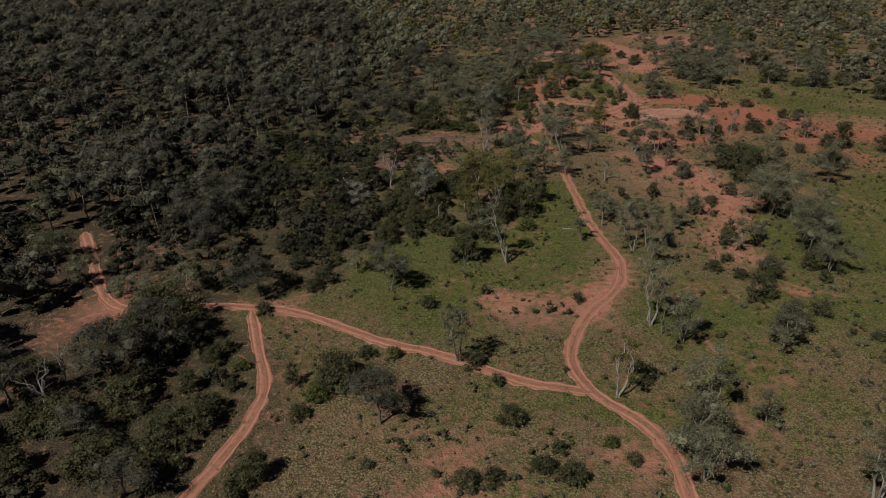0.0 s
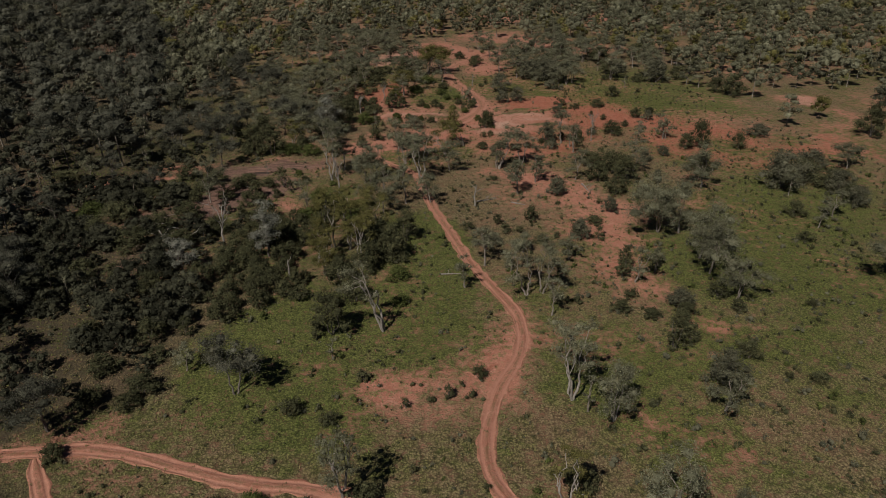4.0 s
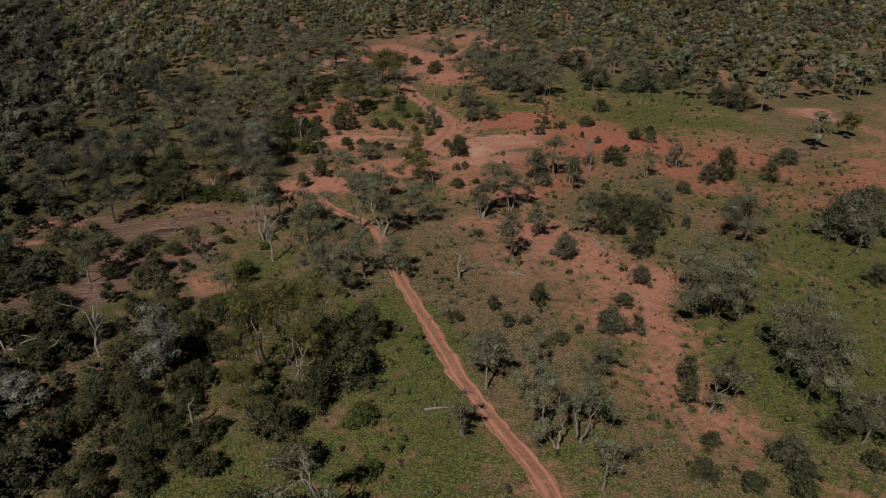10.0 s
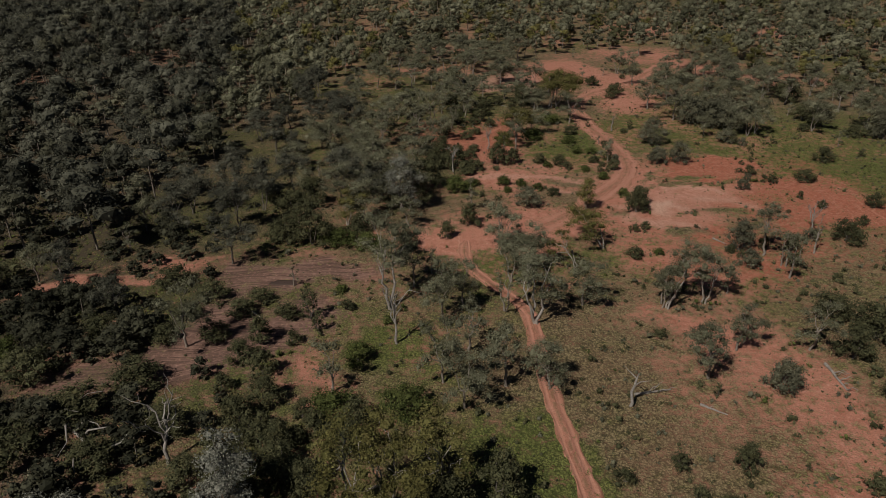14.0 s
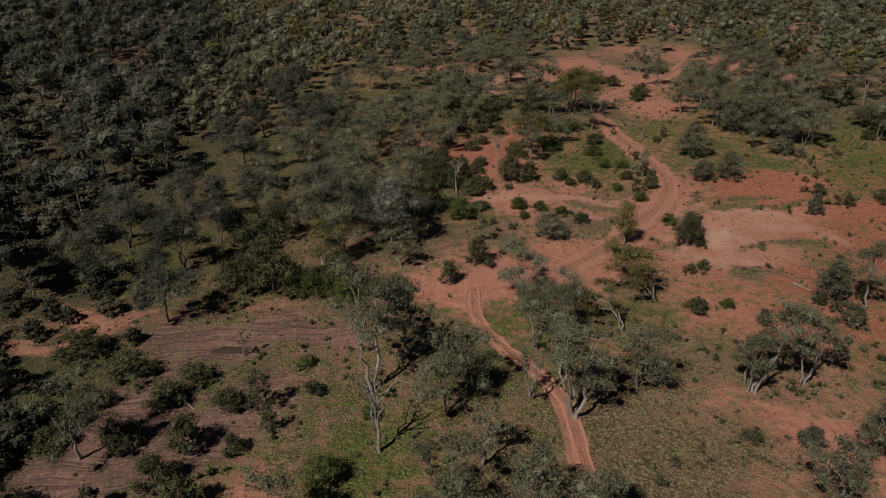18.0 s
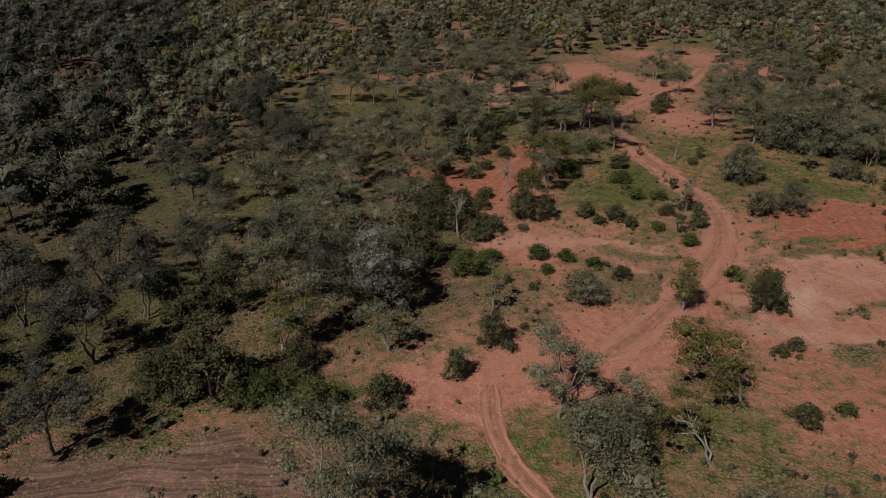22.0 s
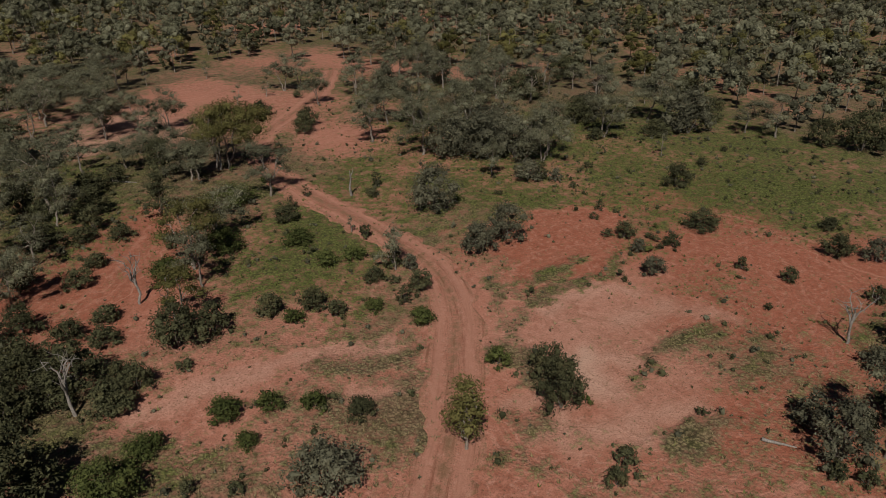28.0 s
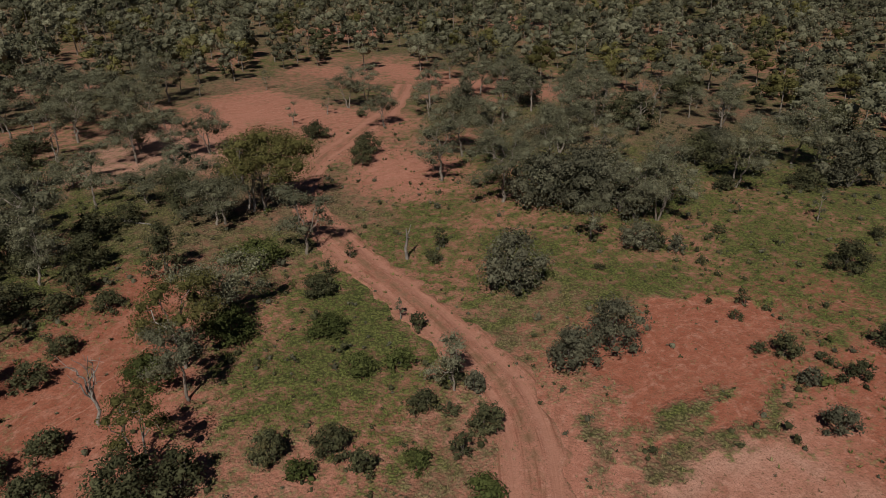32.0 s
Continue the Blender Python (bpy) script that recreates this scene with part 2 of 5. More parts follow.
BARK = {
    "pale": bark_material("pale_bark", (0.15, 0.125, 0.10), (0.36, 0.31, 0.26)),
    "white": bark_material("white_bark", (0.2, 0.175, 0.15), (0.43, 0.385, 0.335)),
    "grey": bark_material("grey_bark", (0.09, 0.075, 0.06), (0.20, 0.175, 0.15)),
    "dead": bark_material("dead_wood", (0.17, 0.15, 0.13), (0.38, 0.345, 0.305)),
}

# ---- the plan ----
# trees and shrubs: x, y, height, crown width
SHADE_GUMS = [
    (-14.0, 205.0, 9.0, 8.0)]
SHADE_GUMS_F1 = [
    (-6.6, 238.0, 9.0, 7.6), (-11.9, 227.9, 10.6, 8.4), (10.2, 230.4, 9.6, 6.8)]
SHADE_GUMS = SHADE_GUMS + SHADE_GUMS_F1
SPLIT_GUMS = [
    (47.7, 56.0, 12.8, 7.0), (30.5, 60.1, 8.0, 8.6), (36.8, 88.9, 9.7, 6.7), (33.6, 94.1, 12.8, 7.0),
    (33.6, 181.5, 12.0, 8.8)]
LEFT_GUMS = [
    (12.3, 117.3, 13.7, 6.5)]
RIGHT_GUMS = [
    (54.3, 183.6, 11.2, 6.7)]
GUMS_A = [
    (31.5, 65.0, 9.2, 8.4), (42.0, 70.5, 4.8, 4.5), (34.6, 70.7, 11.9, 7.4), (-51.3, 102.9, 5.9, 7.9),
    (-57.0, 106.1, 4.5, 6.0), (-46.5, 107.7, 6.6, 6.1), (70.9, 110.9, 8.2, 7.1), (-67.2, 112.8, 5.6, 7.4),
    (39.2, 114.4, 7.5, 4.1), (-16.5, 114.7, 4.5, 4.1), (-76.2, 120.1, 7.5, 10.0), (40.5, 121.5, 10.4, 6.4),
    (37.6, 121.6, 11.8, 5.7), (73.7, 125.9, 11.8, 9.8), (28.5, 127.0, 6.7, 3.9), (38.2, 130.8, 6.4, 4.9),
    (104.9, 131.4, 4.9, 3.7), (50.2, 132.1, 5.2, 5.2), (34.2, 133.9, 8.5, 5.7), (43.0, 137.2, 4.5, 4.6),
    (76.7, 137.5, 10.0, 8.4), (72.7, 138.9, 11.8, 14.3)]
GUMS_B = [
    (20.8, 163.8, 8.7, 6.7), (31.9, 166.2, 8.2, 6.5), (52.9, 166.4, 9.2, 6.3), (26.7, 167.4, 10.3, 6.2),
    (18.7, 169.1, 10.7, 7.0), (69.4, 171.2, 8.1, 5.8), (59.5, 172.2, 7.3, 3.7), (22.9, 175.8, 7.5, 4.6),
    (-15.9, 180.3, 10.4, 7.3), (20.3, 183.4, 10.7, 7.0), (53.5, 183.8, 7.5, 4.8), (60.5, 184.4, 9.7, 6.4),
    (29.8, 185.4, 9.8, 3.3), (41.7, 185.9, 8.1, 7.4), (65.3, 187.0, 4.5, 3.3), (23.6, 187.5, 8.8, 6.8),
    (32.2, 194.3, 9.3, 9.4), (16.5, 194.3, 8.2, 5.8), (37.0, 198.8, 8.2, 7.0), (-44.2, 201.3, 7.3, 5.8),
    (32.4, 204.1, 9.7, 8.0), (-32.7, 211.5, 6.0, 3.5)]
GUMS_C = [
    (-32.5, 220.3, 7.2, 6.6), (8.0, 221.6, 8.8, 8.8), (3.3, 230.5, 9.2, 9.1), (19.1, 233.5, 9.3, 9.1),
    (11.9, 233.9, 10.2, 9.9), (-4.5, 236.4, 6.1, 5.9), (-13.3, 238.3, 8.3, 4.6), (5.5, 244.1, 9.3, 10.7),
    (19.1, 248.1, 9.0, 9.8), (10.2, 249.7, 9.3, 10.3), (66.5, 250.9, 5.6, 4.2), (-7.0, 252.6, 6.5, 8.5),
    (20.3, 260.5, 9.2, 6.2), (0.2, 261.9, 10.5, 11.1), (46.3, 262.0, 8.1, 5.6), (8.4, 263.9, 7.3, 9.7),
    (-2.7, 267.1, 7.3, 9.7), (110.0, 267.4, 9.6, 7.5), (146.8, 267.7, 6.4, 6.4), (107.8, 269.4, 9.6, 8.0),
    (27.7, 270.7, 7.5, 6.6), (31.7, 280.9, 7.5, 5.9)]
GUMS_D = [
    (37.0, 291.9, 9.4, 6.9), (30.5, 296.8, 8.1, 6.2), (59.6, 297.3, 7.2, 8.4), (58.5, 297.6, 7.3, 8.4),
    (36.3, 309.2, 7.8, 6.1), (52.1, 311.8, 6.2, 8.3), (45.7, 314.9, 7.6, 5.7), (31.7, 315.7, 8.8, 8.0),
    (145.8, 325.4, 7.0, 7.7), (43.8, 325.4, 5.3, 7.1), (46.4, 326.8, 6.3, 5.4), (36.9, 327.0, 6.1, 7.8),
    (99.8, 328.3, 8.3, 6.7), (56.0, 337.7, 7.0, 9.1), (43.1, 369.6, 12.1, 11.4), (56.9, 375.3, 8.4, 10.0),
    (53.2, 382.2, 7.1, 8.3)]
GUMS_E = [
    (60.5, 172.9, 6.6, 5.0), (54.0, 185.2, 6.4, 3.8), (79.6, 195.0, 7.0, 3.2), (97.5, 192.4, 7.0, 4.0), (107.6, 194.9, 6.6, 4.4)]
GUMS_E2 = [
    (138.3, 159.8, 7.2, 7.6), (95.6, 158.3, 9.8, 10.2)]
GUMS_G1 = [
    (113.1, 269.2, 10.8, 9.2), (37.2, 297.9, 12.9, 10.3), (52.9, 274.1, 7.9, 8.7), (129.6, 269.7, 11.0, 10.4),
    (146.3, 271.4, 11.1, 11.7), (77.7, 199.1, 10.2, 5.9)]
GUMS = GUMS_G1 + GUMS_E2 + GUMS_E + GUMS_A + GUMS_B + GUMS_C + GUMS_D
YELLOW_GUMS = [
    (23.8, 76.0, 10.8, 5.5), (5.4, 138.3, 8.0, 7.4), (12.3, 141.6, 10.8, 7.8), (4.8, 143.0, 8.2, 6.3),
    (11.3, 147.2, 12.6, 9.0), (8.1, 148.0, 14.2, 9.7), (16.7, 149.8, 12.8, 9.4), (5.1, 219.6, 7.9, 7.0),
    (41.3, 255.7, 7.4, 6.4), (65.7, 299.2, 12.6, 13.6), (64.1, 299.5, 12.3, 13.1)]
YELLOW_GUMS_G1 = [
    (47.2, 267.1, 10.2, 9.7)]
YELLOW_GUMS = YELLOW_GUMS + YELLOW_GUMS_G1
FORKED_GUMS = [
    (1.9, 85.2, 10.8, 5.1), (12.6, 188.0, 15.8, 8.5)]
LEANING_GUMS = [
    (44.0, 196.5, 8.0, 5.1), (51.0, 204.6, 7.9, 10.2)]
SLIM_TREES = [
    (52.5, 221.4, 7.7, 3.3)]
SILVER_TREES = [
    (-19.4, 146.6, 7.0, 5.8), (-3.9, 148.6, 12.1, 6.7)]
SILVER_TREES_F1 = [
    (15.6, 226.0, 11.5, 9.6)]
SILVER_TREES = SILVER_TREES + SILVER_TREES_F1
GREY_SHRUBS_A = [
    (54.7, 91.6, 5.3, 7.2), (38.1, 141.8, 3.0, 5.2), (68.3, 150.8, 3.6, 4.3), (61.1, 163.3, 4.4, 5.6),
    (55.4, 174.8, 2.8, 3.4), (90.0, 204.6, 2.3, 4.3), (77.0, 204.9, 3.6, 4.3), (113.7, 214.0, 3.3, 4.2),
    (41.5, 225.0, 4.3, 6.8), (89.7, 229.8, 2.4, 3.8), (93.3, 234.6, 2.0, 2.2), (77.5, 248.0, 4.3, 5.6),
    (83.1, 248.6, 5.2, 6.9), (68.0, 250.0, 2.2, 2.5), (104.5, 259.3, 2.5, 2.8), (81.7, 262.7, 7.4, 8.5),
    (101.7, 262.7, 3.3, 6.6), (107.9, 272.3, 7.7, 10.9), (104.2, 277.3, 8.2, 14.9), (108.3, 278.7, 7.9, 12.3),
    (99.8, 280.1, 8.1, 11.0), (138.1, 280.5, 5.5, 9.4)]
GREY_SHRUBS_B = [
    (133.7, 328.5, 7.6, 9.8), (120.4, 331.0, 6.3, 8.4)]
GREY_SHRUBS_C = [
    (73.5, 195.2, 3.4, 4.4), (99.8, 181.9, 2.6, 4.2), (89.3, 167.1, 2.2, 2.4), (92.2, 178.6, 3.0, 4.0)]
GREY_SHRUBS_E2 = [
    (114.0, 153.6, 9.0, 13.4), (129.8, 161.9, 5.2, 8.9), (123.8, 147.0, 5.5, 8.2), (64.9, 125.9, 4.2, 3.3),
    (60.0, 110.9, 3.8, 5.0), (56.0, 139.9, 4.4, 4.9), (121.5, 138.7, 4.8, 6.6), (135.3, 190.5, 3.6, 7.5),
    (74.5, 201.3, 6.3, 5.9)]
GREY_SHRUBS_G1 = [
    (143.9, 260.4, 9.3, 11.1)]
GREY_SHRUBS = GREY_SHRUBS_G1 + GREY_SHRUBS_E2 + GREY_SHRUBS_C + GREY_SHRUBS_A + GREY_SHRUBS_B
DARK_SHRUBS_A = [
    (1.9, 59.9, 2.3, 4.6), (14.7, 60.5, 2.3, 4.6), (5.2, 60.5, 2.0, 3.9), (11.5, 62.1, 2.0, 4.0), (-53.1, 63.4, 3.7, 7.4),
    (-43.0, 63.9, 4.7, 9.4), (14.1, 65.4, 1.6, 2.8), (-36.7, 66.1, 3.8, 7.6), (-54.7, 70.5, 4.0, 8.0),
    (8.6, 71.0, 2.6, 5.1), (-36.2, 71.1, 3.7, 7.3), (-50.3, 71.9, 4.8, 9.5), (-19.9, 72.9, 1.9, 3.8),
    (-43.6, 76.2, 4.6, 9.2), (27.7, 79.1, 3.2, 4.8), (7.4, 79.6, 1.6, 2.8), (-36.6, 79.7, 3.2, 4.8),
    (-22.0, 80.1, 3.8, 3.2), (-15.6, 80.8, 4.8, 9.5), (-61.3, 81.3, 4.4, 8.9), (4.0, 84.0, 2.5, 5.0),
    (-35.3, 86.5, 2.6, 5.1)]
DARK_SHRUBS_B = [
    (-11.9, 86.8, 1.9, 3.4), (67.5, 88.4, 1.7, 3.3), (-34.3, 89.2, 2.2, 4.4), (-48.3, 90.2, 5.6, 11.2),
    (-40.8, 95.4, 4.1, 8.2), (62.0, 96.0, 2.9, 4.9), (-46.5, 97.5, 7.3, 14.6), (17.9, 99.0, 2.3, 1.9),
    (-30.7, 100.6, 1.9, 3.8), (53.0, 101.0, 6.2, 4.3), (-2.8, 101.1, 2.3, 3.6), (56.4, 102.1, 3.2, 3.7),
    (57.3, 105.8, 3.3, 3.8), (7.3, 105.8, 1.6, 2.6), (68.6, 107.5, 2.5, 3.0), (-23.7, 108.3, 2.1, 4.3),
    (59.8, 108.5, 2.7, 4.1), (54.3, 109.4, 1.8, 3.5), (-28.6, 110.1, 2.7, 5.5), (-21.9, 111.0, 3.1, 6.3),
    (-79.6, 111.5, 4.6, 9.3), (68.3, 112.5, 3.2, 3.8)]
DARK_SHRUBS_C = [
    (50.3, 112.5, 2.3, 3.6), (-12.9, 115.7, 2.4, 4.8), (-27.8, 117.4, 3.0, 6.0), (4.7, 118.4, 8.0, 8.1),
    (-21.0, 119.0, 2.1, 4.2), (56.2, 123.1, 4.1, 3.5), (63.0, 123.4, 4.2, 2.1), (-22.4, 124.3, 4.2, 5.1),
    (-17.2, 124.5, 3.4, 3.0), (58.7, 126.6, 4.7, 3.6), (9.6, 127.7, 5.2, 5.9), (-31.8, 128.1, 2.9, 4.4),
    (-85.5, 128.5, 5.4, 10.4), (0.5, 130.6, 2.6, 4.1), (-6.5, 132.7, 4.0, 4.8), (8.0, 133.9, 6.0, 6.9),
    (-11.2, 134.4, 3.0, 5.3), (13.3, 138.0, 5.9, 6.7), (104.9, 138.4, 3.7, 5.4), (47.8, 140.2, 1.7, 3.5),
    (-23.9, 140.3, 3.9, 6.7), (18.1, 140.6, 7.2, 7.7)]
DARK_SHRUBS_D = [
    (-15.8, 140.6, 4.5, 6.2), (-6.2, 140.9, 4.4, 5.2), (-1.1, 141.9, 2.7, 4.0), (18.1, 142.1, 6.7, 7.1),
    (124.1, 143.1, 3.7, 7.0), (17.0, 146.0, 6.7, 6.7), (62.2, 146.1, 1.9, 3.8), (-0.0, 146.6, 3.5, 5.8),
    (42.8, 146.7, 2.3, 2.4), (-11.6, 148.0, 3.7, 7.0), (-31.4, 148.6, 2.8, 4.4), (22.7, 148.6, 7.2, 6.2),
    (-36.4, 148.8, 4.2, 6.1), (15.7, 149.2, 5.1, 6.8), (125.3, 150.1, 4.8, 9.7), (49.8, 150.7, 3.7, 3.9),
    (42.8, 151.5, 2.4, 2.6), (-9.7, 154.0, 4.1, 5.7), (121.2, 155.4, 5.6, 11.1), (-0.0, 155.5, 3.8, 3.9),
    (-20.5, 157.5, 3.9, 7.7), (118.3, 159.2, 4.4, 8.8)]
DARK_SHRUBS_E = [
    (-29.3, 160.0, 4.2, 8.5), (-14.0, 162.7, 3.7, 7.0), (1.7, 163.3, 3.3, 3.2), (80.0, 166.3, 6.8, 7.1),
    (-37.0, 166.7, 4.5, 6.4), (-25.1, 166.9, 4.3, 8.6), (102.1, 167.9, 4.2, 7.8), (-9.0, 170.3, 2.6, 3.0),
    (-20.0, 172.6, 3.9, 7.8), (-4.4, 172.9, 4.2, 4.3), (80.3, 173.0, 5.8, 9.9), (-34.0, 174.1, 4.6, 9.2),
    (-7.6, 176.2, 3.7, 4.8), (77.4, 179.0, 4.2, 7.0), (-1.2, 180.0, 2.3, 2.7), (-5.8, 180.4, 4.5, 4.6),
    (-19.3, 181.8, 2.9, 5.3), (-12.1, 181.8, 2.7, 5.4), (2.1, 182.6, 3.6, 2.2), (-28.0, 183.4, 3.8, 7.5),
    (113.1, 185.6, 7.8, 7.2), (0.8, 186.2, 5.2, 3.7)]
DARK_SHRUBS_F = [
    (-2.6, 186.7, 2.4, 4.7), (-9.3, 188.2, 2.9, 5.8), (-17.8, 188.3, 3.0, 5.7), (6.0, 188.6, 1.6, 2.8),
    (-7.3, 191.8, 2.3, 4.6), (-14.9, 193.1, 3.3, 6.6), (62.6, 196.9, 2.1, 2.7), (-21.6, 198.0, 3.5, 7.0),
    (67.4, 198.2, 1.6, 2.8), (73.5, 198.8, 1.6, 2.1), (55.1, 200.6, 2.2, 3.8), (72.6, 200.7, 1.6, 2.2),
    (78.9, 201.4, 2.6, 2.8), (-49.5, 201.6, 4.3, 8.6), (15.9, 208.8, 3.4, 5.4), (103.5, 209.8, 2.0, 3.1),
    (58.9, 211.0, 1.6, 2.4), (23.6, 211.7, 3.6, 3.7), (61.3, 212.1, 1.6, 2.5), (-7.5, 214.5, 3.2, 6.3),
    (28.5, 217.1, 4.8, 5.4), (111.2, 217.4, 3.3, 4.9)]
DARK_SHRUBS_G = [
    (100.7, 218.4, 1.9, 2.7), (62.4, 220.0, 5.6, 5.2), (119.0, 222.0, 1.9, 3.9), (99.0, 223.6, 1.7, 1.9),
    (19.4, 226.5, 8.0, 5.9), (-5.6, 226.8, 4.7, 8.6), (14.8, 227.8, 4.2, 6.4), (48.1, 230.6, 1.8, 3.4),
    (98.0, 232.7, 2.0, 2.8), (105.9, 233.3, 2.9, 5.8), (157.4, 233.5, 8.0, 12.0), (-10.9, 233.7, 3.7, 6.8),
    (95.6, 238.6, 2.3, 3.4), (155.2, 239.7, 5.4, 6.7), (62.6, 243.9, 2.4, 2.2), (31.7, 244.8, 2.1, 4.2),
    (65.8, 245.1, 2.6, 3.6), (117.6, 245.3, 3.9, 5.9), (55.2, 246.5, 2.0, 2.9), (34.2, 247.1, 3.1, 3.6),
    (54.2, 249.6, 2.8, 3.9), (62.9, 250.3, 1.9, 3.8)]
DARK_SHRUBS_H = [
    (29.4, 250.4, 5.3, 7.6), (39.7, 251.6, 5.3, 6.8), (43.4, 251.6, 3.9, 4.5), (66.7, 251.7, 2.8, 2.5),
    (25.5, 255.9, 2.9, 5.9), (33.8, 257.0, 2.0, 4.0), (31.0, 259.8, 2.4, 4.9), (68.6, 261.1, 2.0, 2.3),
    (35.3, 261.3, 2.0, 3.9), (154.3, 262.5, 5.3, 8.1), (138.1, 263.9, 3.4, 6.8), (27.7, 264.6, 3.6, 5.0),
    (127.4, 270.0, 2.1, 4.2), (34.9, 271.5, 2.3, 4.2), (63.0, 272.9, 2.5, 4.8), (29.3, 275.3, 3.5, 4.8),
    (37.9, 275.4, 1.9, 3.7), (80.7, 276.3, 2.7, 2.1), (171.0, 278.1, 4.8, 9.5), (133.1, 279.9, 6.0, 8.3),
    (42.9, 282.0, 2.1, 4.2), (38.3, 283.9, 2.3, 4.5)]
DARK_SHRUBS_I = [
    (49.8, 286.3, 6.8, 6.2), (40.6, 286.9, 4.0, 3.7), (34.1, 287.0, 3.2, 6.4), (42.1, 293.0, 4.7, 6.1),
    (35.5, 295.6, 3.2, 4.7), (34.1, 300.2, 5.2, 6.0), (55.4, 302.6, 6.9, 6.9), (44.0, 303.4, 3.3, 6.5),
    (141.6, 303.7, 6.6, 13.1), (48.5, 304.9, 2.9, 5.3), (162.9, 309.4, 6.2, 11.0), (86.4, 310.5, 4.4, 5.6),
    (89.3, 314.6, 4.2, 5.9), (85.6, 328.9, 3.5, 6.3), (37.7, 339.1, 4.9, 5.7), (39.5, 347.4, 3.9, 7.9)]
DARK_SHRUBS_J = [
    (27.0, 249.6, 3.6, 5.5), (31.2, 245.6, 3.2, 4.6), (24.0, 248.6, 4.2, 6.2), (26.4, 255.4, 4.6, 6.5), (33.0, 249.0, 2.4, 3.6),
    (23.6, 259.0, 5.2, 6.2), (74.1, 159.6, 5.2, 5.6), (74.1, 168.7, 5.4, 6.0), (108.6, 185.3, 4.6, 5.2), (64.6, 223.6, 4.2, 4.8)]
DARK_SHRUBS_E2 = [
    (165.2, 180.2, 10.5, 10.7)]
DARK_SHRUBS_F1 = [
    (-1.1, 211.7, 8.6, 8.6), (-5.2, 212.1, 6.2, 7.0), (-2.3, 229.3, 6.6, 6.9)]
DARK_SHRUBS_G1 = [
    (102.9, 261.1, 3.6, 3.0), (49.9, 251.5, 2.6, 3.8), (95.9, 203.5, 4.0, 7.1), (83.8, 200.8, 3.2, 4.2),
    (21.5, 238.0, 7.9, 9.7)]
DARK_SHRUBS = DARK_SHRUBS_G1 + DARK_SHRUBS_F1 + DARK_SHRUBS_E2 + DARK_SHRUBS_J + DARK_SHRUBS_A + DARK_SHRUBS_B + DARK_SHRUBS_C + DARK_SHRUBS_D + DARK_SHRUBS_E + DARK_SHRUBS_F + DARK_SHRUBS_G + DARK_SHRUBS_H + DARK_SHRUBS_I
GREEN_SHRUBS_A = [
    (20.6, 66.2, 1.4, 2.8), (-18.2, 76.7, 2.3, 4.7), (-30.4, 84.4, 1.7, 3.4), (-7.6, 86.6, 1.7, 3.4),
    (16.5, 124.5, 1.8, 3.6), (17.9, 133.1, 2.6, 4.6), (57.1, 142.7, 1.9, 3.6), (13.7, 163.7, 3.2, 7.9),
    (4.8, 164.3, 3.2, 7.1), (7.8, 174.9, 3.2, 5.6), (-40.5, 179.9, 3.2, 7.2), (12.2, 184.0, 1.3, 2.6),
    (5.0, 194.0, 1.3, 2.7), (59.9, 201.3, 1.3, 2.6), (9.0, 208.9, 3.1, 6.2), (4.1, 210.7, 3.2, 6.4),
    (1.0, 213.8, 3.2, 6.4), (62.6, 228.4, 2.0, 3.0), (38.8, 233.4, 1.3, 2.6), (45.7, 234.3, 1.5, 3.0),
    (30.1, 236.5, 1.3, 2.7), (42.4, 236.6, 1.9, 3.0)]
GREEN_SHRUBS_B = [
    (38.6, 237.8, 2.1, 4.1), (31.8, 237.9, 1.8, 3.7), (61.7, 239.2, 1.8, 3.6), (59.1, 244.7, 1.5, 3.0),
    (51.0, 248.5, 1.5, 2.9), (64.2, 256.7, 1.8, 3.6), (60.7, 265.2, 2.2, 4.5), (43.8, 266.5, 3.0, 5.9),
    (52.2, 270.4, 3.2, 7.1), (59.5, 283.6, 3.2, 8.5)]
GREEN_SHRUBS_G1 = [
    (60.6, 257.5, 2.0, 3.7), (27.9, 234.5, 4.0, 5.7)]
GREEN_SHRUBS = GREEN_SHRUBS_G1 + GREEN_SHRUBS_A + GREEN_SHRUBS_B
BUSHES_A = [
    (-1.5, 61.5, 1.2, 1.3), (22.7, 63.2, 1.4, 2.7), (-9.8, 63.4, 1.0, 2.1), (17.6, 82.2, 0.8, 1.2), (10.2, 86.8, 1.2, 1.2),
    (64.3, 90.4, 1.0, 1.7), (1.7, 98.0, 1.8, 3.5), (11.8, 98.5, 1.4, 1.6), (23.0, 102.0, 2.2, 2.7),
    (81.2, 105.7, 1.2, 2.5), (54.1, 116.4, 1.6, 3.2), (51.8, 141.6, 1.4, 1.8), (45.4, 146.0, 1.5, 2.4),
    (56.6, 150.1, 0.9, 0.9), (36.2, 150.2, 1.8, 3.5), (52.3, 162.9, 2.2, 1.4), (50.2, 176.4, 1.3, 2.5),
    (71.1, 211.5, 0.8, 1.2), (92.6, 216.7, 0.8, 1.2), (32.7, 220.0, 0.9, 1.5), (35.9, 229.2, 1.0, 1.9),
    (33.0, 231.5, 1.4, 1.7)]
